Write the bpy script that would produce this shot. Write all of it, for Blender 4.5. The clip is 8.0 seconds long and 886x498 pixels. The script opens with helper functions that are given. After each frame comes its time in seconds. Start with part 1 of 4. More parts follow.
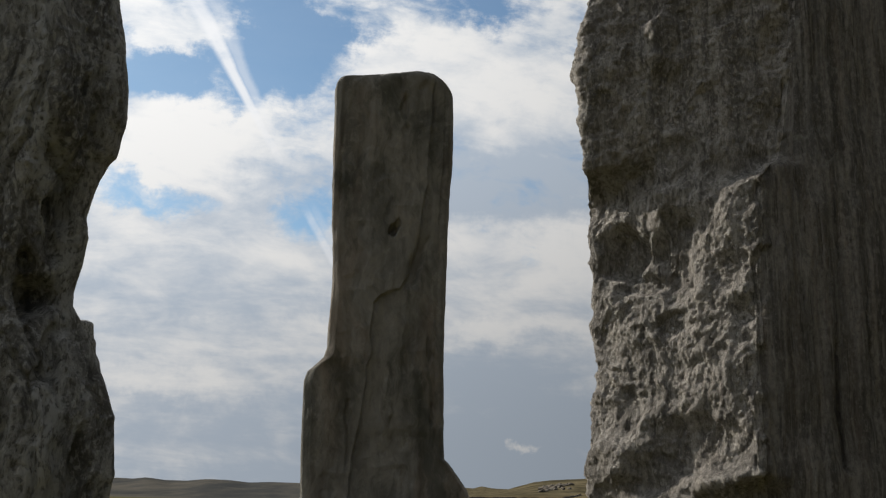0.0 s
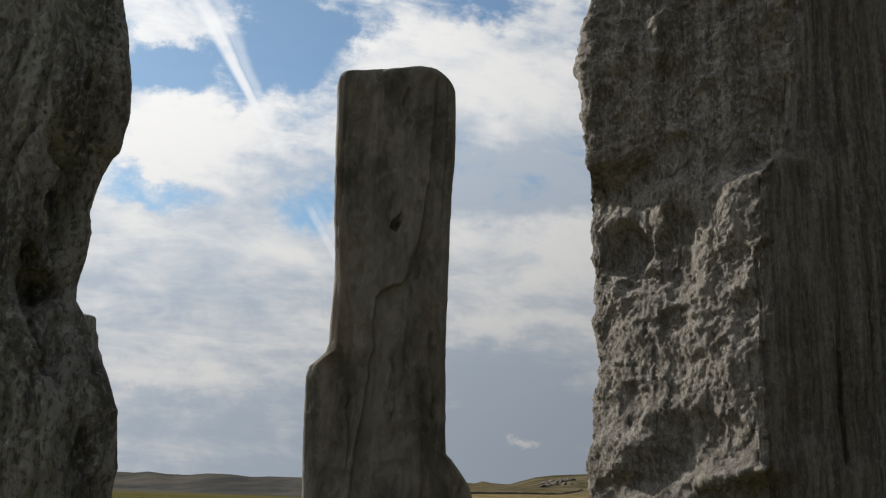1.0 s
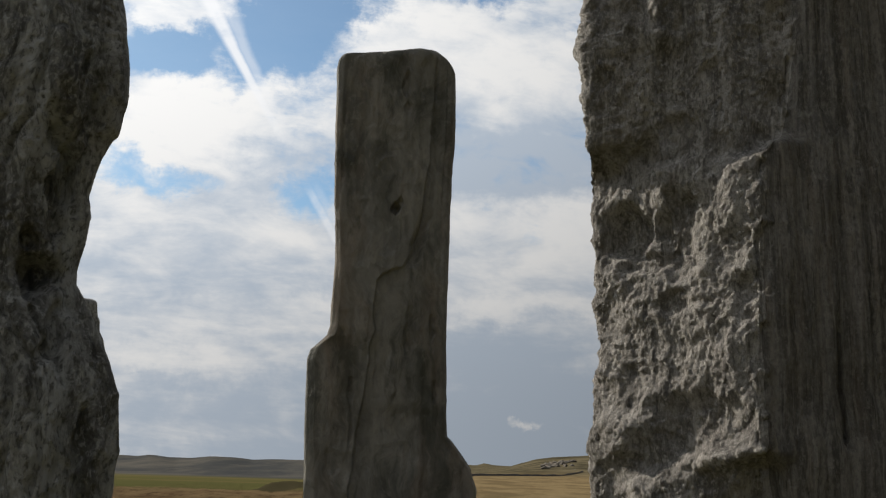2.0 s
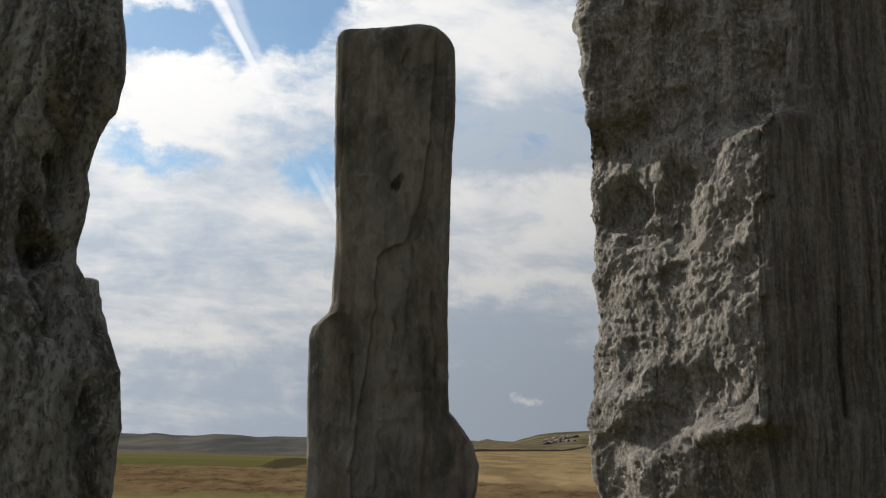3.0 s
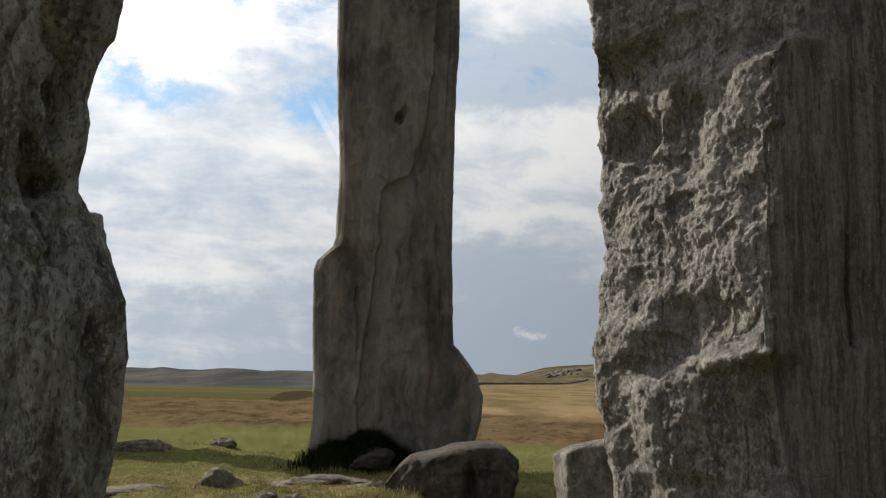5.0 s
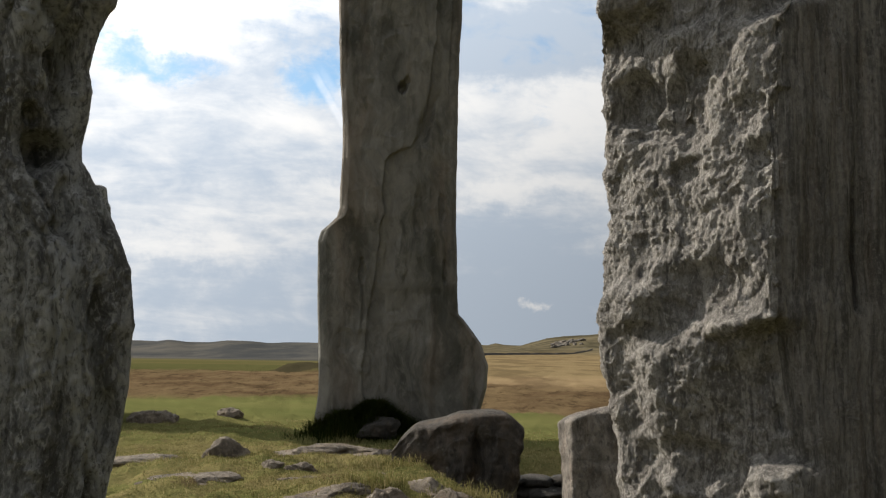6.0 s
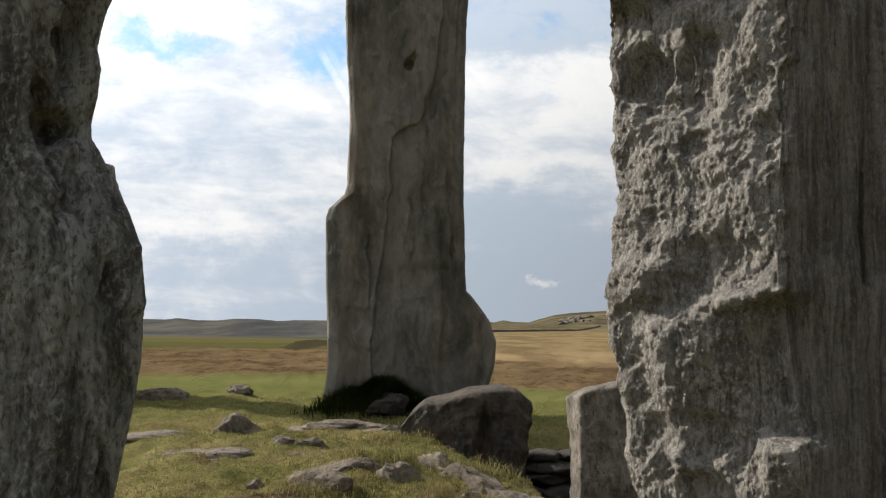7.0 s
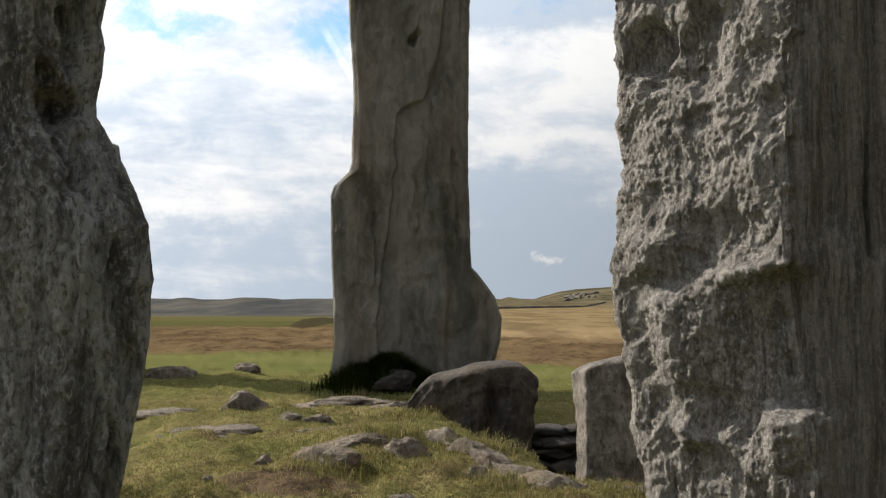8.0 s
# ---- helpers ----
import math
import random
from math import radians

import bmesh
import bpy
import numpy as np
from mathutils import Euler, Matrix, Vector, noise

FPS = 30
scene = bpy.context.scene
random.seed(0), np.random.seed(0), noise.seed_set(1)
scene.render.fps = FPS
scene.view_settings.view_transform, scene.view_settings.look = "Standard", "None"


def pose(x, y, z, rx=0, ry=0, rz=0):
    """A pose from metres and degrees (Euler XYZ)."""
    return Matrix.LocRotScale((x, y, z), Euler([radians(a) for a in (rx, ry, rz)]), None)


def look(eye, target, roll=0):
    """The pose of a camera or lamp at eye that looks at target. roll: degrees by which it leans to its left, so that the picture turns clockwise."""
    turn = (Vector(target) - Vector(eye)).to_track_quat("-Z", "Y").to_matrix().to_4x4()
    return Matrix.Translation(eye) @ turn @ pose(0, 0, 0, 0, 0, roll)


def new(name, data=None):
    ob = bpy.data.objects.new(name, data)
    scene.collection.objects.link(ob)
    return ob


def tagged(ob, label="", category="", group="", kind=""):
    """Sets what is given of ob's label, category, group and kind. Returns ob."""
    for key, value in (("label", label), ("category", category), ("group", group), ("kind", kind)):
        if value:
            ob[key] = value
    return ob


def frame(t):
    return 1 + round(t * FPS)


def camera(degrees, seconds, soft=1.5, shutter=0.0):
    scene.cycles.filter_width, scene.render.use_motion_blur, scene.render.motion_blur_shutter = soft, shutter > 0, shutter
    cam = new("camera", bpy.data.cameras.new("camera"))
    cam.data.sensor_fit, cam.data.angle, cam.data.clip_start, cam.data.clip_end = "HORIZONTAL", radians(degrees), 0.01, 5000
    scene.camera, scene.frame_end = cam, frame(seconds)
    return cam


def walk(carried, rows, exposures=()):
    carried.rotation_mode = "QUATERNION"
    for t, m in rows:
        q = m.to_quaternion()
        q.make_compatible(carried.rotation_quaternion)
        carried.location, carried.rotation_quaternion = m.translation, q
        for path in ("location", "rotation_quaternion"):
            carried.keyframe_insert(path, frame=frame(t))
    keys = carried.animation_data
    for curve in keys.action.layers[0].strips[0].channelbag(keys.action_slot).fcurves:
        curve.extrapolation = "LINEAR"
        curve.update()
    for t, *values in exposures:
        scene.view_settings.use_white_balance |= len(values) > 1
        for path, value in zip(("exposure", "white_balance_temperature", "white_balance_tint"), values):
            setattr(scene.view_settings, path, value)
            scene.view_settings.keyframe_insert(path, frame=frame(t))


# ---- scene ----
cam = camera(50.7, 8.0, soft=1.25)
PATH = [
    (0.0, pose(0.000, 0.000, 0.950, 104.21, -1.94, -0.49)),
    (0.5, pose(-0.002, 0.000, 0.950, 104.19, -2.06, -0.48)),
    (1.0, pose(-0.002, -0.001, 0.949, 103.91, -2.09, -0.40)),
    (1.5, pose(-0.002, 0.000, 0.950, 103.48, -2.05, -0.36)),
    (3.0, pose(0.006, 0.003, 0.945, 101.46, -1.51, -0.14)),
    (3.5, pose(0.005, 0.009, 0.944, 100.73, -1.49, 0.00)),
    (4.0, pose(0.004, 0.016, 0.940, 99.53, -1.63, 0.09)),
    (4.5, pose(0.002, 0.024, 0.936, 98.50, -1.57, 0.08)),
    (6.0, pose(0.002, 0.030, 0.917, 95.74, -1.07, 0.41)),
    (6.5, pose(0.000, 0.027, 0.913, 95.11, -0.91, 0.69)),
    (7.0, pose(-0.002, 0.022, 0.910, 94.35, -0.82, 0.88)),
    (7.5, pose(-0.001, 0.017, 0.907, 93.60, -0.62, 1.06)),
    (8.0, pose(-0.002, 0.012, 0.904, 92.96, -0.38, 1.22)),
]
walk(cam, PATH, exposures=[(0.0, -0.12), (2.0, -0.06), (4.0, 0.14), (6.0, 0.38), (8.0, 0.58)])

# ---- daylight ----
SUN = Vector((-0.875, 0.484, 0.0)).normalized() * math.cos(radians(31)) + Vector((0, 0, math.sin(radians(31))))
lamp = bpy.data.lights.new("sun", "SUN")
lamp.energy, lamp.angle, lamp.color = 4.5, radians(0.6), (1.0, 0.93, 0.82)
sun = new("sun", lamp)
sun.matrix_world = look(SUN * 50, (0, 0, 0))


class Nodes:
    """A short way to write node trees."""

    def __init__(self, tree):
        self.tree = tree
        tree.nodes.clear()

    def add(self, kind, inputs=(), **settings):
        n = self.tree.nodes.new(kind)
        for key, value in settings.items():
            setattr(n, key, value)
        for key, value in dict(inputs).items():
            self.put(n.inputs[key], value)
        return n

    def put(self, socket, value):
        if isinstance(value, bpy.types.NodeSocket):
            self.tree.links.new(value, socket)
        elif isinstance(value, bpy.types.Node):
            self.tree.links.new(value.outputs[0], socket)
        else:
            socket.default_value = value

    def math(self, op, a, b=0.0, c=0.0, clamp=False):
        return self.add("ShaderNodeMath", {0: a, 1: b, 2: c}, operation=op, use_clamp=clamp).outputs[0]

    def vec(self, op, a, b=(0, 0, 0)):
        n = self.add("ShaderNodeVectorMath", {0: a}, operation=op)
        if op == "SCALE":
            self.put(n.inputs["Scale"], b)
        else:
            self.put(n.inputs[1], b)
        return n.outputs["Value" if op in ("DOT_PRODUCT", "LENGTH") else 0]

    def ramp(self, x, lo, hi, a=0.0, b=1.0):
        n = self.add("ShaderNodeMapRange", {0: x, 1: lo, 2: hi, 3: a, 4: b}, interpolation_type="SMOOTHSTEP", clamp=True)
        return n.outputs[0]

    def noise(self, v, scale, detail=5.0, rough=0.55, distort=0.0, **kw):
        n = self.add("ShaderNodeTexNoise", {"Scale": scale, "Detail": detail, "Roughness": rough, "Distortion": distort}, **kw)
        if v is not None:
            self.put(n.inputs["Vector"], v)
        return n.outputs[0]

    def mix(self, f, a, b, mode="MIX"):
        n = self.add("ShaderNodeMix", data_type="RGBA", blend_type=mode)
        self.put(n.inputs[0], f)
        for k, value in ((6, a), (7, b)):
            self.put(n.inputs[k], (*value, 1) if isinstance(value, tuple) and len(value) == 3 else value)
        return n.outputs[2]

    def xyz(self, x, y, z):
        return self.add("ShaderNodeCombineXYZ", {0: x, 1: y, 2: z}).outputs[0]

    def split(self, v):
        return self.add("ShaderNodeSeparateXYZ", {0: v}).outputs


# sky: blue air, broken cloud that thickens into bands towards the horizon, and a fading vapour trail
world = bpy.data.worlds.new("sky")
world.use_nodes = True
scene.world = world
N = Nodes(world.node_tree)
way = N.add("ShaderNodeTexCoord").outputs["Generated"]
wx, wy, wz = N.split(way)
air = N.add("ShaderNodeTexSky", sky_type="NISHITA", sun_disc=False, sun_elevation=radians(31),
            sun_rotation=math.atan2(SUN.x, SUN.y), altitude=50.0, air_density=1.0, dust_density=1.2, ozone_density=1.6)
up = N.math("ADD", N.math("MAXIMUM", wz, 0.0), 0.16)
plane = N.xyz(N.math("DIVIDE", wx, up), N.math("DIVIDE", wy, up), 0.0)
ahead = N.math("MAXIMUM", wy, 0.05)
su, sv = N.math("DIVIDE", wx, ahead), N.math("DIVIDE", wz, ahead)
front = N.ramp(wy, 0.1, 0.5)
wob = N.math("SUBTRACT", N.noise(way, 11.0, 9.0, 0.66), 0.5)
wob2 = N.math("SUBTRACT", N.noise(N.vec("ADD", way, (3.1, 1.7, 0.4)), 11.0, 9.0, 0.66), 0.5)
cu, cv = N.math("MULTIPLY_ADD", wob, 0.17, su), N.math("MULTIPLY_ADD", wob2, 0.12, sv)


def blob(u, v, ru, rv, amount):
    a = N.math("DIVIDE", N.math("SUBTRACT", cu, u), ru)
    b = N.math("DIVIDE", N.math("SUBTRACT", cv, v), rv)
    r = N.math("ADD", N.math("MULTIPLY", a, a), N.math("MULTIPLY", b, b))
    return N.math("MULTIPLY", N.math("EXPONENT", N.math("MULTIPLY", r, -1.0)), amount)


def heap(rows):
    total = None
    for row in rows:
        one = blob(*row)
        total = one if total is None else N.math("ADD", total, one)
    return N.math("MULTIPLY", total, front)


# clear gaps (negative) and cloud heaps (positive)
cover = heap([(-0.33, 0.455, 0.055, 0.035, -0.75), (-0.21, 0.475, 0.05, 0.06, -0.8), (-0.15, 0.51, 0.07, 0.04, -0.5),
              (-0.36, 0.315, 0.055, 0.032, -0.42), (-0.29, 0.30, 0.05, 0.022, -0.28), (-0.155, 0.29, 0.04, 0.035, -0.36), (0.04, 0.56, 0.05, 0.03, -0.5),
              (-0.28, 0.36, 0.09, 0.05, 0.35), (-0.34, 0.51, 0.04, 0.02, 0.3), (-0.07, 0.50, 0.06, 0.035, 0.35),
              (0.06, 0.44, 0.09, 0.06, 0.35), (-0.36, 0.25, 0.06, 0.025, 0.35)])
big = N.noise(plane, 1.3, 9.0, 0.62, 0.3)
fine = N.noise(N.xyz(su, N.math("MULTIPLY", sv, 1.7), 0.0), 9.0, 10.0, 0.62, 0.25)
mass = N.math("ADD", N.math("ADD", N.math("MULTIPLY", big, 0.6), N.math("MULTIPLY", fine, 0.9)), cover)
puff = N.math("SUBTRACT", N.noise(N.xyz(N.math("MULTIPLY_ADD", sv, 0.5, su), N.math("MULTIPLY", sv, 2.0), 0.3), 17.0, 8.0, 0.6, 0.5), 0.5)
mass = N.math("MULTIPLY_ADD", puff, 0.55, mass)
mass = N.math("ADD", mass, N.ramp(wz, 0.36, 0.15, 0.02, 0.28))
mask = N.ramp(mass, 0.45, 0.84, 0.05, 1.0)
# light and dark in the cloud
grey = heap([(0.075, 0.10, 0.16, 0.07, -0.30), (0.07, 0.335, 0.16, 0.045, -0.7), (-0.17, 0.04, 0.35, 0.05, -0.32), (0.15, 0.02, 0.3, 0.05, -0.35),
             (-0.18, 0.33, 0.06, 0.03, -0.3), (-0.12, 0.185, 0.07, 0.015, -0.2), (0.05, 0.16, 0.15, 0.012, 0.25), (-0.3, 0.105, 0.08, 0.02, 0.3),
             (-0.30, 0.36, 0.10, 0.05, 0.35), (-0.36, 0.24, 0.07, 0.03, 0.05), (-0.06, 0.505, 0.06, 0.02, 0.45), (0.06, 0.45, 0.07, 0.03, 0.35),
             (0.094, 0.047, 0.019, 0.009, 0.75), (0.13, 0.26, 0.12, 0.04, 0.3), (-0.25, 0.2, 0.2, 0.05, -0.16)])
streak = N.noise(N.xyz(N.math("MULTIPLY_ADD", sv, 0.8, su), N.math("MULTIPLY", sv, 3.2), 0.0), 6.0, 6.0, 0.58, 0.6)
tone = N.math("ADD", N.math("ADD", N.math("MULTIPLY", fine, 1.0), N.math("MULTIPLY", streak, 1.1)), N.math("MULTIPLY_ADD", puff, 0.9, N.math("MULTIPLY", grey, 1.35)))
layer = N.math("SUBTRACT", N.noise(N.xyz(su, N.math("MULTIPLY", sv, 5.5), 0.7), 4.2, 7.0, 0.6, 0.4), 0.5)
tone = N.math("MULTIPLY_ADD", layer, N.ramp(wz, 0.34, 0.12, 0.0, 1.5), tone)
bright = N.ramp(tone, 0.50, 1.45)
cloud = N.mix(bright, (0.50, 0.572, 0.665), (0.88, 0.875, 0.865))
toward = N.math("MULTIPLY_ADD", N.vec("DOT_PRODUCT", way, tuple(SUN)), 0.5, 0.5)
glow = N.math("MULTIPLY_ADD", N.math("POWER", toward, 1.7), 1.26, 0.06)
cloud = N.vec("SCALE", cloud, N.math("MULTIPLY", N.math("MULTIPLY", glow, N.ramp(wz, 0.02, 0.46, 0.80, 1.12)), 11.5))
# vapour trail: two strands along one line, broken up towards the horizon
du, dv = 0.507, -0.862
along = N.math("ADD", N.math("MULTIPLY", N.math("SUBTRACT", cu, -0.303), du), N.math("MULTIPLY", N.math("SUBTRACT", cv, 0.546), dv))
aside = N.math("ADD", N.math("MULTIPLY", N.math("SUBTRACT", su, -0.303), -dv), N.math("MULTIPLY", N.math("SUBTRACT", sv, 0.546), du))
aside = N.math("MULTIPLY_ADD", wob, 0.008, aside)
width = N.ramp(along, -0.05, 0.2, 0.012, 0.005)
strand = N.ramp(N.math("DIVIDE", N.math("ABSOLUTE", aside), width), 1.3, 0.3)
second = N.ramp(N.math("DIVIDE", N.math("ABSOLUTE", N.math("SUBTRACT", aside, N.math("MULTIPLY", width, 1.6))), width), 1.5, 0.2, 0.0, 0.45)
trail = N.math("MAXIMUM", strand, second)
trail = N.math("MULTIPLY", N.math("MULTIPLY", trail, front), N.math("MULTIPLY", N.math("ADD", N.ramp(along, 0.25, 0.14, 0.0, 0.9), N.math("MULTIPLY", N.ramp(along, 0.27, 0.31), N.ramp(along, 0.43, 0.36, 0.0, 0.4))), N.ramp(fine, 0.25, 0.55, 0.55, 1.0)))
sky = N.mix(mask, N.vec("MULTIPLY", air.outputs[0], (1.10, 1.37, 1.44)), cloud)
sky = N.mix(trail, sky, N.vec("SCALE", (0.95, 0.96, 0.98), N.math("MULTIPLY", glow, 11.5)))
back = N.add("ShaderNodeBackground", {"Color": sky, "Strength": 0.085})
N.add("ShaderNodeOutputWorld", {"Surface": back.outputs[0]})


# ---- materials ----
def material(name):
    m = bpy.data.materials.new(name)
    m.use_nodes = True
    return m, Nodes(m.node_tree)


def finish(n, colour, rough, height, strength, distance, gloss=0.3):
    bump = n.add("ShaderNodeBump", {"Strength": strength, "Distance": distance, "Height": height})
    b = n.add("ShaderNodeBsdfPrincipled", {"Base Color": colour, "Roughness": rough, "Normal": bump.outputs[0]})
    b.inputs["Specular IOR Level"].default_value = gloss
    n.add("ShaderNodeOutputMaterial", {"Surface": b.outputs[0]})


def gneiss(name, pale, dark, band=14.0, stretch=0.10, mottle=0.5, relief=0.012, rust=0.2, turn=0.0, speck=0.6, speck_scale=48.0, swirl=0.12, vein=None, soft=1.0, stain=0.0):
    """Banded grey gneiss: bands that run up the stone, speckled crystals, lichen and a little rust."""
    m, n = material(name)
    p = n.add("ShaderNodeTexCoord").outputs["Object"]
    warp = n.add("ShaderNodeTexNoise", {"Vector": p, "Scale": 2.2, "Detail": 3.0}).outputs["Color"]
    bent = n.vec("ADD", p, n.vec("SCALE", n.vec("SUBTRACT", warp, (0.5, 0.5, 0.5)), swirl))
    x, y, z = n.split(bent)
    q = n.xyz(n.math("MULTIPLY_ADD", z, turn, x), y, n.math("MULTIPLY", z, stretch))
    bands = n.noise(q, band, 6.0, 0.62, 0.35)
    veins = n.noise(n.vec("ADD", q, (5.0, 2.0, 0.0)), band * 2.7, 5.0, 0.6, 0.2)
    blotch = n.noise(p, 4.0, 6.0, 0.65)
    grain = n.noise(p, 120.0, 5.0, 0.8)
    crystals = n.add("ShaderNodeTexVoronoi", {"Vector": n.vec("ADD", p, n.vec("SCALE", warp, 0.05)), "Scale": 70.0}).outputs["Distance"]
    c = n.mix(n.ramp(bands, 0.36, 0.64), dark, pale)
    sp = n.noise(n.vec("MULTIPLY", bent, (1.0, 1.0, 0.5)), speck_scale, 5.0, 0.65, 0.3)
    c = n.mix(n.ramp(sp, 0.52, 0.63, 0.0, speck), c, tuple(min(1.0, a * 1.35) for a in pale))
    c = n.mix(n.ramp(sp, 0.49, 0.38, 0.0, speck), c, tuple(a * 0.55 for a in dark))
    c = n.mix(n.ramp(blotch, 0.40, 0.66, 0.0, mottle), c, tuple(0.55 * a + 0.45 * b for a, b in zip(pale, dark)))
    c = n.mix(n.ramp(veins, 0.56, 0.70, 0.0, 0.55 * soft), c, tuple(min(1.0, a * 1.35) for a in pale))
    c = n.mix(n.ramp(veins, 0.42, 0.32, 0.0, 0.75 * soft), c, tuple(a * 0.5 for a in dark))
    c = n.mix(n.ramp(grain, 0.55, 0.72, 0.0, 0.6 * soft), c, tuple(min(1.0, a * 1.5) for a in pale))
    c = n.mix(n.ramp(grain, 0.45, 0.30, 0.0, 0.75 * soft), c, tuple(a * 0.4 for a in dark))
    c = n.mix(n.ramp(n.noise(p, 11.0, 5.0, 0.7), 0.62, 0.72, 0.0, 0.5 * soft), c, (0.30, 0.30, 0.26))
    c = n.mix(n.ramp(n.noise(q, band * 0.6, 4.0, 0.6), 0.48, 0.68, 0.0, rust), c, (0.25, 0.16, 0.095))
    if stain:
        algae = n.noise(n.xyz(x, y, n.math("MULTIPLY", z, 0.3)), 2.6, 6.0, 0.68, 0.5)
        c = n.mix(n.ramp(algae, 0.47, 0.66, 0.0, stain), c, tuple(a * b for a, b in zip(dark, (0.42, 0.45, 0.40))))
        c = n.mix(n.ramp(n.noise(p, 5.5, 7.0, 0.7, 0.4), 0.57, 0.70, 0.0, 0.6 * stain), c, tuple(1.25 * a for a in pale))
    if vein:
        vx, vz, slope, wide = vein
        off = n.math("SUBTRACT", n.math("MULTIPLY_ADD", n.split(p)[2], slope, n.split(p)[0]), vx + slope * vz)
        off = n.math("ABSOLUTE", n.math("MULTIPLY_ADD", n.math("SUBTRACT", n.noise(p, 5.0, 4.0, 0.6), 0.5), 0.09, off))
        c = n.mix(n.math("MULTIPLY", n.ramp(off, wide, wide * 0.3, 0.0, 0.95), n.math("MULTIPLY", n.ramp(sp, 0.34, 0.54, 0.1, 1.0), n.ramp(veins, 0.40, 0.56, 0.25, 1.0))), c, (0.58, 0.58, 0.57))
    h = n.math("ADD", n.math("MULTIPLY", bands, 0.8), n.math("MULTIPLY", veins, 0.5))
    h = n.math("ADD", h, n.math("MULTIPLY", n.noise(p, 60.0, 8.0, 0.78), 1.3))
    h = n.math("ADD", n.math("ADD", h, n.math("MULTIPLY", crystals, 0.35)), n.math("MULTIPLY_ADD", sp, 1.0, n.math("MULTIPLY", grain, 0.6)))
    finish(n, c, n.ramp(grain, 0.3, 0.7, 0.72, 0.95), h, 0.9, relief)
    return m


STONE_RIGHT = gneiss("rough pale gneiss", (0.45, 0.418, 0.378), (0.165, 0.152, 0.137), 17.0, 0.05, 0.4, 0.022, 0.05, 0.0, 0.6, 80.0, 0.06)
STONE_LEFT = gneiss("streaked gneiss", (0.46, 0.452, 0.43), (0.142, 0.137, 0.127), 12.0, 0.12, 0.2, 0.030, 0.05, 0.10, 0.72, 70.0, 0.16, (-1.02, 1.10, 0.14, 0.040), 0.9)
STONE_TALL = gneiss("weathered gneiss", (0.232, 0.217, 0.186), (0.112, 0.106, 0.090), 3.0, 0.22, 0.6, 0.010, 0.28, 0.1, 0.25, 16.0, 0.30, soft=0.4, stain=0.75)
# brown gneiss, taken darker to carry the shade on the kerb slab's front
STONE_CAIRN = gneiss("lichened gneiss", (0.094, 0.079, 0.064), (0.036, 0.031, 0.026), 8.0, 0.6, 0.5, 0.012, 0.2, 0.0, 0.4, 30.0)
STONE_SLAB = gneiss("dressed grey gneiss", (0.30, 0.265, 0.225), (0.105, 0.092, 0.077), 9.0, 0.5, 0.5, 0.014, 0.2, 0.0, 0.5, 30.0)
STONE_HILL = gneiss("hillside rock", (0.145, 0.126, 0.10), (0.07, 0.06, 0.048), 1.2, 0.8, 0.5, 0.03, 0.2, 0.0, 0.4, 4.0)
# near-black copy for stones in shade: the shade is put into the colour
STONE_SHADE = gneiss("gneiss darkened for shade", (0.050, 0.045, 0.038), (0.022, 0.020, 0.017), 8.0, 0.6, 0.5, 0.010, 0.1, 0.0, 0.3, 30.0)
# finer bands of the planked face, its base colour lowered to deepen its shade
STONE_PLANK = gneiss("planked gneiss, shade in its tone", (0.25, 0.230, 0.202), (0.092, 0.084, 0.073), 34.0, 0.035, 0.3, 0.016, 0.12, 0.0, 0.4, 80.0, 0.05)
STONE_TURF = gneiss("trodden bedrock", (0.25, 0.205, 0.155), (0.09, 0.072, 0.053), 7.0, 1.0, 0.6, 0.014, 0.35, 0.0, 0.5, 26.0)


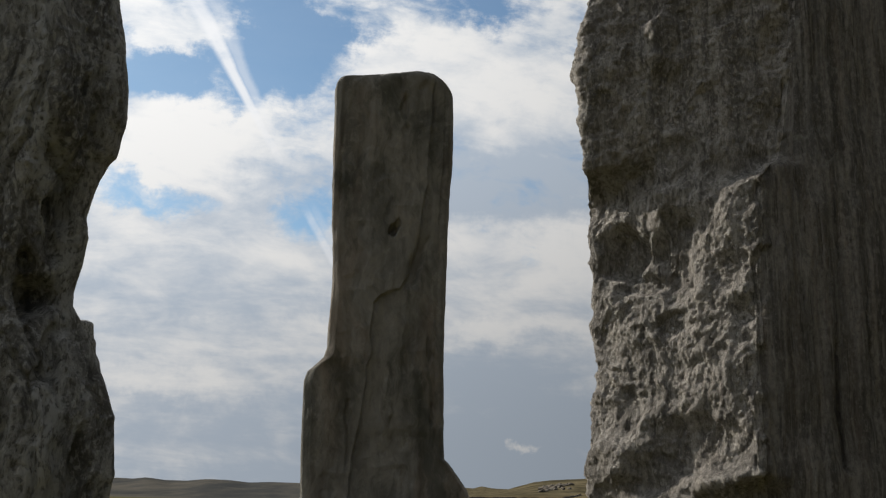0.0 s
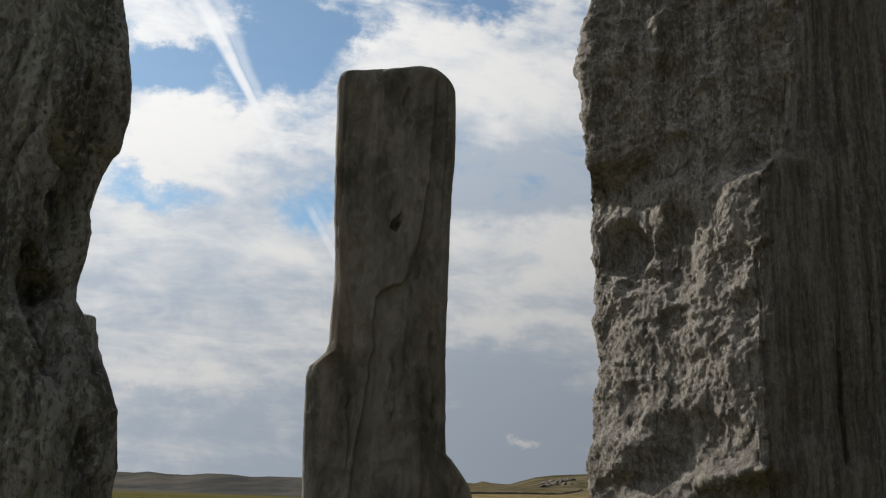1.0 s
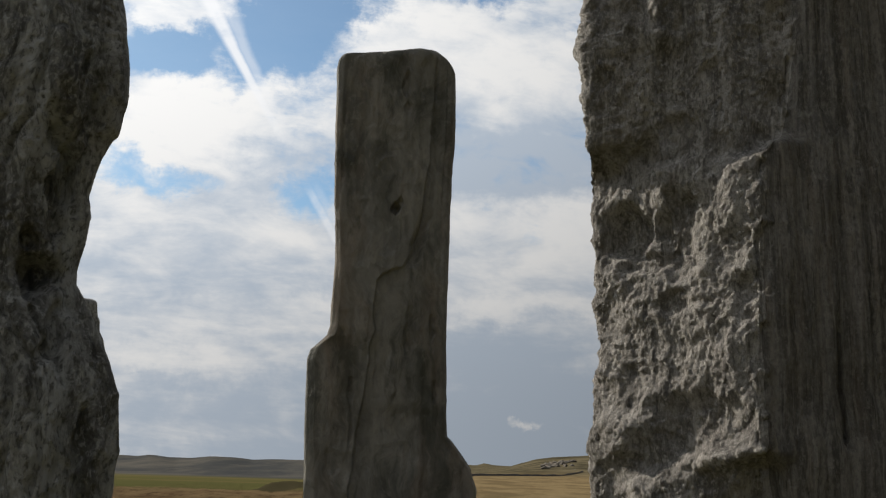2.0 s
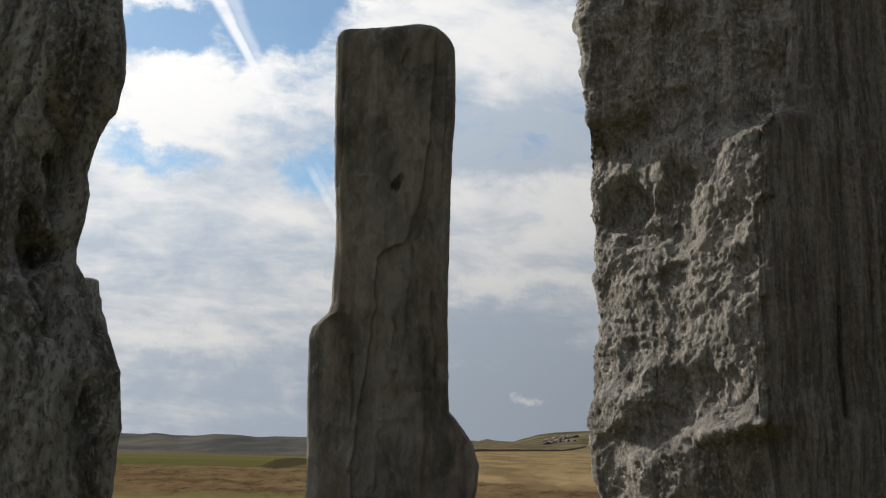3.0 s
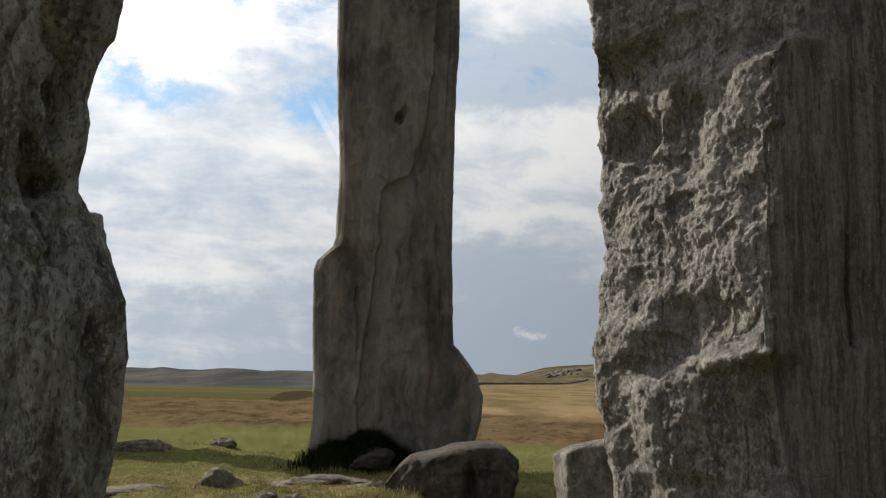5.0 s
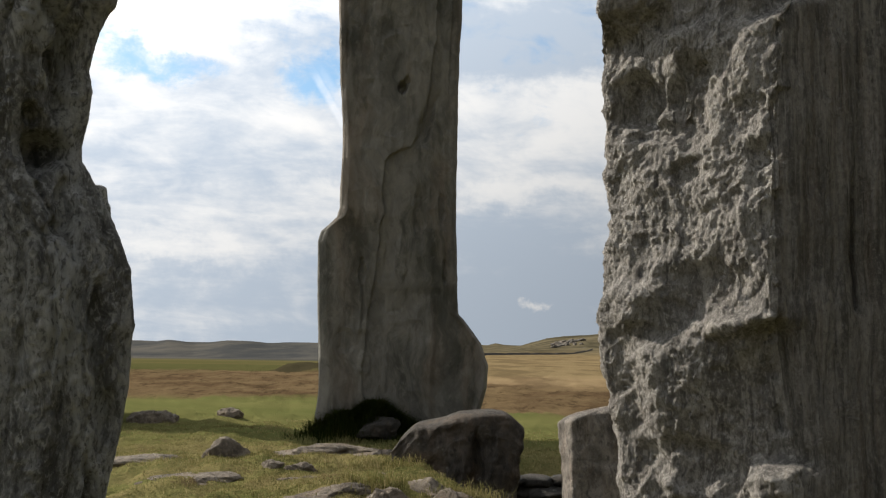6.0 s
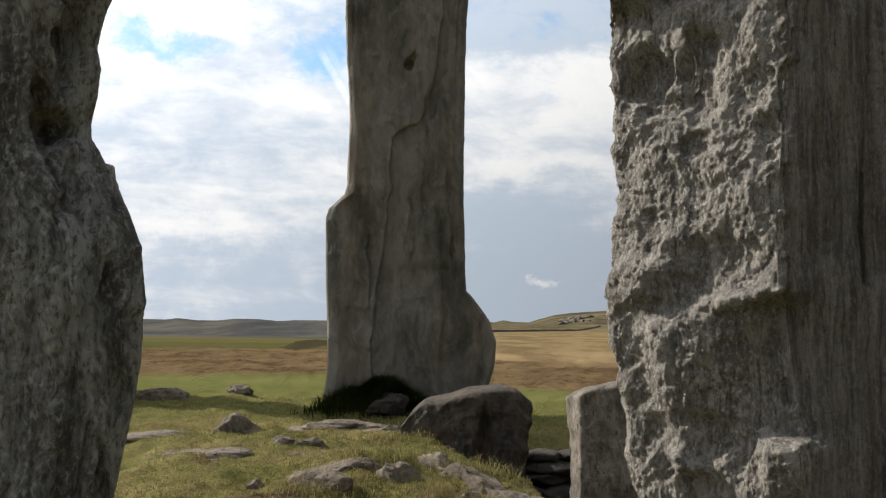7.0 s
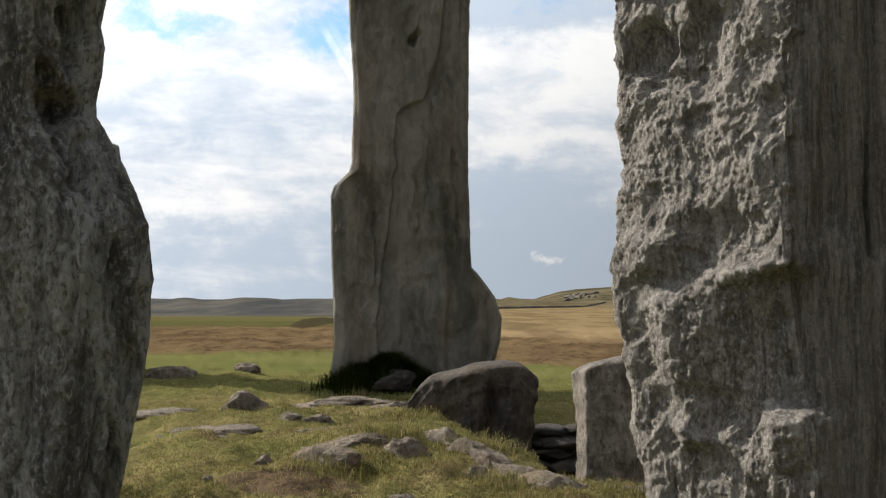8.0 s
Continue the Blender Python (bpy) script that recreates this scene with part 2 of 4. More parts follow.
def turf_material():
    """One sheet of land: mown turf, then heather moor, far pasture and dark hills, by distance from the ring."""
    m, n = material("moorland")
    p = n.add("ShaderNodeTexCoord").outputs["Object"]
    x, y, z = n.split(p)
    wide = n.noise(n.xyz(n.math("MULTIPLY", x, 0.35), y, 0.0), 0.35, 5.0, 0.6)
    far = n.noise(n.xyz(n.math("MULTIPLY", x, 0.3), y, 0.0), 0.02, 6.0, 0.6)
    patch = n.noise(p, 1.4, 6.0, 0.62)
    blade = n.noise(p, 60.0, 4.0, 0.75)
    tuft = n.noise(p, 14.0, 5.0, 0.7)
    grass = n.mix(n.ramp(patch, 0.35, 0.65), (0.115, 0.115, 0.040), (0.205, 0.168, 0.075))
    grass = n.mix(n.ramp(tuft, 0.52, 0.72, 0.0, 0.6), grass, (0.24, 0.20, 0.08))
    grass = n.mix(n.ramp(blade, 0.5, 0.32, 0.0, 0.7), grass, (0.03, 0.04, 0.008))
    grass = n.mix(n.ramp(n.noise(p, 2.3, 6.0, 0.65), 0.55, 0.68, 0.0, 0.85), grass, (0.115, 0.078, 0.045))
    sx_, sy_ = n.math("DIVIDE", n.math("ADD", x, 0.82), 0.40), n.math("DIVIDE", n.math("SUBTRACT", y, 4.34), 0.22)
    bare = n.math("ADD", n.math("ADD", n.math("MULTIPLY", sx_, sx_), n.math("MULTIPLY", sy_, sy_)), n.math("MULTIPLY", n.noise(p, 7.0, 5.0, 0.7), 1.6))
    grass = n.mix(n.ramp(bare, 2.0, 1.3, 0.0, 0.9), grass, n.mix(blade, (0.05, 0.035, 0.022), (0.16, 0.11, 0.075)))
    lawn = n.mix(n.ramp(wide, 0.3, 0.7), (0.098, 0.108, 0.035), (0.146, 0.139, 0.052))
    lawn = n.mix(n.ramp(tuft, 0.55, 0.75, 0.0, 0.3), lawn, (0.2, 0.17, 0.06))
    moor = n.mix(n.ramp(n.noise(n.xyz(n.math("MULTIPLY", x, 0.6), n.math("MULTIPLY", y, 0.5), 0.0), 0.9, 7.0, 0.7), 0.36, 0.62), (0.086, 0.056, 0.031), (0.148, 0.104, 0.055))
    moor = n.mix(n.ramp(tuft, 0.5, 0.7, 0.0, 0.35), moor, (0.15, 0.11, 0.05))
    brush = n.noise(n.xyz(x, n.math("MULTIPLY", y, 0.35), 0.0), 3.2, 8.0, 0.78)
    moor = n.mix(n.ramp(brush, 0.50, 0.38, 0.0, 0.7), moor, (0.045, 0.030, 0.017))
    moor = n.mix(n.ramp(brush, 0.56, 0.68, 0.0, 0.4), moor, (0.23, 0.175, 0.095))
    moor = n.mix(n.ramp(far, 0.5, 0.62, 0.0, 0.4), moor, (0.10, 0.105, 0.035))
    pasture = n.mix(n.ramp(far, 0.35, 0.6), (0.062, 0.068, 0.024), (0.115, 0.095, 0.04))
    right = n.ramp(n.math("DIVIDE", x, n.math("MAXIMUM", y, 1.0)), -0.12, 0.02)
    # far hills: distance haze is mixed into the colour, greyer and bluer
    hill = n.mix(n.ramp(n.noise(n.xyz(x, n.math("MULTIPLY", y, 0.25), n.math("MULTIPLY", z, 3.0)), 0.012, 8.0, 0.7), 0.38, 0.62), (0.050, 0.052, 0.052), (0.102, 0.094, 0.080))
    hill = n.mix(right, hill, n.mix(n.ramp(n.noise(p, 0.09, 7.0, 0.68), 0.38, 0.62), (0.055, 0.048, 0.030), (0.135, 0.112, 0.068)))
    edge = n.math("MULTIPLY", n.math("SUBTRACT", wide, 0.5), 3.5)
    near = n.math("ADD", y, edge)
    c = n.mix(n.ramp(near, 7.6, 9.4), grass, lawn)
    lean = n.math("MULTIPLY_ADD", n.ramp(x, -2.0, 2.0), 3.2, near)
    c = n.mix(n.ramp(lean, 14.2, 15.4), c, moor)
    sedge = n.mix(n.ramp(n.noise(n.xyz(n.math("MULTIPLY", x, 0.4), n.math("MULTIPLY", y, 0.12), 0.0), 1.0, 6.0, 0.62), 0.40, 0.60), (0.15, 0.105, 0.058), (0.25, 0.18, 0.098))
    c = n.mix(n.math("MULTIPLY", n.ramp(n.math("ADD", y, n.math("MULTIPLY", edge, 1.6)), 18.5, 22.0), n.ramp(n.math("DIVIDE", x, n.math("MAXIMUM", y, 1.0)), -0.10, 0.0)), c, sedge)
    c = n.mix(n.math("MULTIPLY", n.ramp(n.math("ADD", y, n.math("MULTIPLY", edge, 2.0)), 24.0, 29.0), n.math("SUBTRACT", 1.0, n.math("MULTIPLY", right, 0.75))), c, pasture)
    kx, ky = n.math("DIVIDE", n.math("ADD", x, 4.45), 0.85), n.math("DIVIDE", n.math("SUBTRACT", y, 28.0), 2.6)
    knoll = n.math("ADD", n.math("MULTIPLY", kx, kx), n.math("MULTIPLY", ky, ky))
    c = n.mix(n.ramp(n.math("ADD", knoll, n.math("MULTIPLY", tuft, 0.5)), 1.3, 0.9, 0.0, 0.9), c, (0.045, 0.038, 0.022))
    c = n.mix(n.ramp(n.vec("LENGTH", p), n.math("MULTIPLY_ADD", right, 60.0, 70.0), 190.0), c, hill)
    outcrop = n.math("MULTIPLY", n.ramp(n.vec("LENGTH", p), 150.0, 200.0), n.ramp(n.noise(p, 0.11, 5.0, 0.7), 0.66, 0.72))
    c = n.mix(n.math("MULTIPLY", outcrop, n.ramp(n.vec("LENGTH", p), 420.0, 330.0)), c, (0.20, 0.19, 0.17))
    h = n.math("ADD", n.math("MULTIPLY", blade, 0.5), n.math("MULTIPLY", tuft, 1.2))
    finish(n, c, 1.0, h, 0.8, 0.03, 0.0)
    return m


TURF = turf_material()


def blades_material(name, a, b, c):
    m, n = material(name)
    r = n.add("ShaderNodeNewGeometry").outputs["Random Per Island"]
    p = n.add("ShaderNodeTexCoord").outputs["Object"]
    col = n.mix(n.ramp(r, 0.1, 0.75), a, b)
    col = n.mix(n.ramp(r, 0.8, 0.95), col, c)
    col = n.mix(n.ramp(n.noise(p, 1.7, 4.0, 0.6), 0.40, 0.7, 0.0, 0.45), col, c)
    col = n.mix(n.ramp(n.noise(p, 4.5, 5.0, 0.65), 0.50, 0.36, 0.0, 0.75), col, tuple(0.62 * v for v in a))
    col = n.mix(n.ramp(n.noise(n.vec("ADD", p, (4.0, 1.0, 0.0)), 3.0, 5.0, 0.65), 0.54, 0.66, 0.0, 0.7), col, tuple(0.5 * v for v in (c[0], c[1] * 0.86, c[2])))
    d = n.add("ShaderNodeBsdfDiffuse", {"Color": col})
    t = n.add("ShaderNodeBsdfTranslucent", {"Color": col})
    s = n.add("ShaderNodeMixShader", {0: 0.4, 1: d.outputs[0], 2: t.outputs[0]})
    n.add("ShaderNodeOutputMaterial", {"Surface": s.outputs[0]})
    return m


GRASS = blades_material("grass", (0.118, 0.118, 0.038), (0.210, 0.184, 0.072), (0.37, 0.305, 0.16))


# long grass in the monolith's shade; most of that shade is painted here
RANK_SHADED = blades_material("rank grass with shade in its colour", (0.022, 0.034, 0.008), (0.045, 0.06, 0.014), (0.07, 0.075, 0.02))


# ---- shapes ----
TABLE = np.random.RandomState(5).permutation(512)
TABLE = np.concatenate([TABLE, TABLE, TABLE])
LEVELS = np.random.RandomState(6).rand(512) * 2 - 1


def lump(p, scale, seed=0):
    """Smooth value noise from -1 to 1 at rows of points."""
    q = np.asarray(p, float) * scale + 37.3 + 11.7 * seed
    i = np.floor(q).astype(int)
    f = q - i
    f = f * f * f * (f * (f * 6 - 15) + 10)
    i &= 255
    total = 0.0
    for dx in (0, 1):
        for dy in (0, 1):
            for dz in (0, 1):
                h = LEVELS[TABLE[TABLE[TABLE[i[:, 0] + dx] % 256 + i[:, 1] + dy] % 256 + i[:, 2] + dz]]
                wgt = (f[:, 0] if dx else 1 - f[:, 0]) * (f[:, 1] if dy else 1 - f[:, 1]) * (f[:, 2] if dz else 1 - f[:, 2])
                total = total + h * wgt
    return total


def fbm(p, scale, octaves=4, gain=0.5, seed=0):
    total, amp = 0.0, 1.0
    for k in range(octaves):
        total = total + amp * lump(p, scale * 2.03**k, seed + k)
        amp *= gain
    return total


def ridged(p, scale, octaves=3, seed=0):
    total, amp = 0.0, 1.0
    for k in range(octaves):
        total = total + amp * (1 - 2 * np.abs(lump(p, scale * 2.1**k, seed + k)))
        amp *= 0.5
    return total


def crag(p, scale, octaves=3, seed=0):
    """Broken, sharp-creased relief from -1 to 1."""
    bend = np.stack([lump(p, scale * 0.8, seed + 20 + k) for k in range(3)], -1) * (0.45 / scale)
    total, amp = 0.0, 1.0
    for k in range(octaves):
        total = total + amp * (1 - 2.4 * np.abs(lump(p + bend, scale * 1.9**k, seed + k)) ** 0.8)
        amp *= 0.55
    return total * 0.6


def smooth(x, lo, hi):
    w = np.clip((x - lo) / (hi - lo), 0, 1)
    return w * w * (3 - 2 * w)


def mesh_object(name, verts, faces, mat, flat=False):
    me = bpy.data.meshes.new(name)
    me.from_pydata([tuple(v) for v in verts], [], faces)
    me.materials.append(mat)
    me.polygons.foreach_set("use_smooth", [not flat] * len(me.polygons))
    me.update()
    return new(name, me)


def loft(name, mat, corners, z0, z1, rows, counts, soften=2, cap=0.12, top=None, carve=None, other=None, mask=None, blunt=()):
    """A stone from corner lines that run up it: each is a list of (z, x, y). counts: points along each side.
    other, mask: a second set of corner lines, and how far each point of the stone follows it.
    carve(points, outward, side, s): metres by which the skin stands out. blunt: corners worn round, as (corner, points before, points after, passes)."""

    def ring(lines, zs):
        at = [np.stack([np.interp(zs, [r[0] for r in line], [r[k] for r in line]) for k in (1, 2)], -1) for line in lines]
        sides = []
        for k, count in enumerate(counts):
            s = (np.arange(count) / count)[None, :, None]
            sides.append(at[k][:, None] * (1 - s) + at[(k + 1) % len(at)][:, None] * s)
        return np.concatenate(sides, 1)

    zs = np.linspace(z0, z1, rows)
    side = np.concatenate([np.full(c, k) for k, c in enumerate(counts)])
    s = np.concatenate([np.arange(c) / c for c in counts])
    xy = ring(corners, zs)
    if other:
        m = mask(side[None] + 0 * zs[:, None], s[None] + 0 * zs[:, None], zs[:, None] + 0 * s[None])[..., None]
        xy = xy * (1 - m) + ring(other, zs) * m
    for _ in range(soften):
        xy = 0.5 * xy + 0.25 * (np.roll(xy, 1, 1) + np.roll(xy, -1, 1))
    for corner, before, after, passes in blunt:
        at, total = sum(counts[:corner]), sum(counts)
        pull = np.zeros(total)
        for k in range(-before, after + 1):
            pull[(at + k) % total] = 1 - abs(k) / ((before if k < 0 else after) + 1)
        for _ in range(passes):
            near = 0.5 * (np.roll(xy, 1, 1) + np.roll(xy, -1, 1))
            xy = xy + (near - xy) * (0.9 * pull)[None, :, None]
    p = np.concatenate([xy, np.repeat(zs[:, None, None], xy.shape[1], 1)], -1)
    run = np.roll(xy, -1, 1) - np.roll(xy, 1, 1)
    out = np.stack([run[..., 1], -run[..., 0], 0 * run[..., 0]], -1)
    out /= np.linalg.norm(out, axis=-1, keepdims=True) + 1e-9
    flat = p.reshape(-1, 3)
    if carve:
        d = carve(flat, out.reshape(-1, 3), np.tile(side, rows), np.tile(s, rows))
        flat = flat + out.reshape(-1, 3) * d[:, None]
    p = flat.reshape(p.shape)
    w = np.clip((zs - (z1 - cap)) / cap, 0, 1)
    shrink = (1 - 0.985 * w**2.6) ** (1 / 2.2)
    middle = p[:, :, :2].mean(1, keepdims=True)
    p[:, :, :2] = middle + (p[:, :, :2] - middle) * shrink[:, None, None]
    if top:
        tz = np.mean([np.interp(p[..., 0] + o, [r[0] for r in top], [r[1] for r in top]) for o in (-0.03, -0.015, 0.0, 0.015, 0.03)], 0)
        p[..., 2] = z0 + (p[..., 2] - z0) * (tz - z0) / (z1 - z0)
    n = p.shape[1]
    verts = p.reshape(-1, 3)
    tip = verts[-n:].mean(0)
    base = verts[:n].mean(0)
    faces = [(a * n + b, a * n + (b + 1) % n, (a + 1) * n + (b + 1) % n, (a + 1) * n + b) for a in range(rows - 1) for b in range(n)]
    last = rows * n
    faces += [((rows - 1) * n + b, (rows - 1) * n + (b + 1) % n, last) for b in range(n)]
    faces += [((b + 1) % n, b, last + 1) for b in range(n)]
    return mesh_object(name, np.concatenate([verts, [tip, base]]), faces, mat)


def dents(p, rows, seed=0):
    """Hollows (depth > 0) and knobs (depth < 0) at (x, z, radius in x, radius in z, depth)."""
    wx_ = 0.02 * lump(p, 14.0, seed + 3)
    wz_ = 0.02 * lump(p, 14.0, seed + 4)
    total = 0.0
    for x, z, rx, rz, depth in rows:
        r = ((p[:, 0] + wx_ - x) / rx) ** 2 + ((p[:, 2] + wz_ - z) / rz) ** 2
        total = total - depth * smooth(r, 1.7, 0.2)
    return total


def boulder(name, mat, x, y, z, sx, sy, sz, seed, turn=0.0, facets=0.16, fine=5):
    """A weathered stone: a ball cut by a few planes, then worn."""
    rnd = random.Random(seed)
    bm = bmesh.new()
    bmesh.ops.create_icosphere(bm, subdivisions=fine, radius=1.0)
    q = np.array([v.co[:] for v in bm.verts])
    for _ in range(9):
        d = Vector((rnd.gauss(0, 1), rnd.gauss(0, 1), rnd.gauss(0, 0.8))).normalized()
        keep = rnd.uniform(0.62, 0.85)
        over = q @ np.array(d) - keep
        q = q - np.array(d) * (np.clip(over, 0, None) * 0.93)[:, None]
    q = q * (1 + facets * fbm(q, 1.3, 4, 0.5, seed)[:, None] + 0.075 * crag(q, 3.0, 4, seed + 7)[:, None])
    q = q * (sx, sy, sz)
    a = radians(turn)
    q[:, :2] = q[:, :2] @ np.array([[math.cos(a), math.sin(a)], [-math.sin(a), math.cos(a)]])
    for v, c in zip(bm.verts, q + (x, y, z)):
        v.co = c
    me = bpy.data.meshes.new(name)
    bm.to_mesh(me)
    bm.free()
    me.materials.append(mat)
    me.polygons.foreach_set("use_smooth", [True] * len(me.polygons))
    return new(name, me)


# ---- the land ----
def land(p):
    """Height of the ground at rows of (x, y, 0)."""
    x, y = p[:, 0], p[:, 1]
    d = np.hypot(x, y)
    h = -0.35 * smooth(y, 4.2, 1.8)
    h = h + (0.035 * fbm(p, 0.9, 4, 0.5, 1) + 0.042 * fbm(p, 2.6, 3, 0.5, 3) * smooth(d, 9, 6.5) + 0.020 * fbm(p, 6.0, 4, 0.6, 2)) * smooth(d, 60, 20)
    h = h + 0.13 * np.exp(-(((x + 0.35) / 0.75) ** 2 + ((y - 5.25) / 0.55) ** 2))
    h = h + 0.06 * np.exp(-(((x + 1.4) / 1.2) ** 2 + ((y - 6.2) / 0.8) ** 2))
    h = h + 0.27 * np.exp(-(((x + 0.76) / 0.42) ** 2 + ((y - 8.85) / 0.22) ** 2))
    pit = smooth(x - 0.12 - (5.8 - y) * 0.32, 0.0, 0.16) * smooth(x, 1.75, 1.5) * smooth(y, 4.6, 4.85) * smooth(y, 8.05, 7.35)
    h = h - 0.58 * pit
    h = h + (0.03 + 0.022 * fbm(p * (0.7, 1, 1), 2.6, 3, 0.5, 5)) * smooth(y, 14.5, 16) * smooth(d, 60, 30)
    h = h - 0.0185 * np.clip(d - 32, 0, 420) * smooth(y, -20, 30) * (1 - 0.75 * smooth(x / np.maximum(y, 1.0), -0.05, 0.05))
    bank = smooth(x, -5.35, -4.75) * smooth(x, -2.6, -3.6) * np.exp(-(((y - 29.2) / 2.3) ** 2))
    h = h + 0.21 * bank * (1 + 0.12 * fbm(p, 1.6, 3, 0.6, 8))
    a = x / np.maximum(y, 1e-3)
    front = y > 0
    q = np.stack([np.where(front, a, 3 * np.sign(x)) * 6.0, d * 0.0015, 0 * x], -1)
    skyline = np.interp(a, [-0.6, -0.345, -0.331, -0.315, -0.30, -0.288, -0.273, -0.254, -0.236, -0.212, -0.193, -0.175, -0.14, 0.0, 0.04, 0.049, 0.058, 0.075, 0.12, 0.6],
                        [-2.0, -5.0, -4.0, -3.1, -1.0, -2.0, -4.0, -2.6, -0.6, -1.0, -2.8, -1.5, -1.2, -3.0, -6.4, -4.2, -5.8, -6.0, -5.0, -3.0])
    skyline = np.where(front, skyline, 1.0) + 0.25 * fbm(q, 9.0, 3, 0.5, 11)
    far = smooth(d, 420, 1000) * (skyline + 7.77 + smooth(d, 1000, 2500) * (-16.0 - skyline))
    fells = smooth(d, 200, 330) * smooth(d, 900, 700) * (1.3 * fbm(p * (0.5, 1, 1), 0.009, 4, 0.5, 13) - 0.6) * np.where(front, smooth(a, 0.0, -0.12), 0.0)
    farther = smooth(d, 2500, 3600) * np.where(front, 3.0 * smooth(a, -0.30, -0.335), 14.0)
    hill = np.interp(a, [0.035, 0.055, 0.07, 0.082, 0.103, 0.121, 0.145, 0.16, 0.25], [0.0, 0.3, 1.1, 2.0, 3.5, 4.3, 4.85, 5.1, 6.0])
    rise = smooth(d, 150, 262) * np.where(front, hill, 2.0) * (1 + 0.09 * fbm(p, 0.06, 4, 0.55, 19)) * smooth(d, 900, 400)
    return h + far + fells + farther + rise


def build_land():
    front = np.radians(np.linspace(-36, 36, 300))
    rest = np.radians(np.linspace(36, 324, 110))[1:-1]
    ang = np.concatenate([front, rest])
    rad = np.concatenate([np.geomspace(0.25, 3.6, 16)[:-1], np.geomspace(3.6, 12, 190)[:-1], np.geomspace(12, 4600, 190)])
    x = rad[:, None] * np.sin(ang)[None]
    y = rad[:, None] * np.cos(ang)[None]
    p = np.stack([x, y, 0 * x], -1).reshape(-1, 3)
    p[:, 2] = land(p)
    n, rows = len(ang), len(rad)
    faces = [(a * n + b, (a + 1) * n + b, (a + 1) * n + (b + 1) % n, a * n + (b + 1) % n) for a in range(rows - 1) for b in range(n)]
    middle = len(p)
    p = np.concatenate([p, [[0, 0, p[:n, 2].mean()]]])
    faces += [(b, (b + 1) % n, middle) for b in range(n)]
    faces = [f[::-1] for f in faces]
    return tagged(mesh_object("ground", p, faces, TURF), "turf, brown heather moor and low dark hills to the horizon", "ground", kind="structure")


def ground_z(x, y):
    return float(land(np.array([[x, y, 0.0]]))[0])


build_land()

# ---- standing stones ----
TALL = "weathered grey gneiss standing stone set in turf"


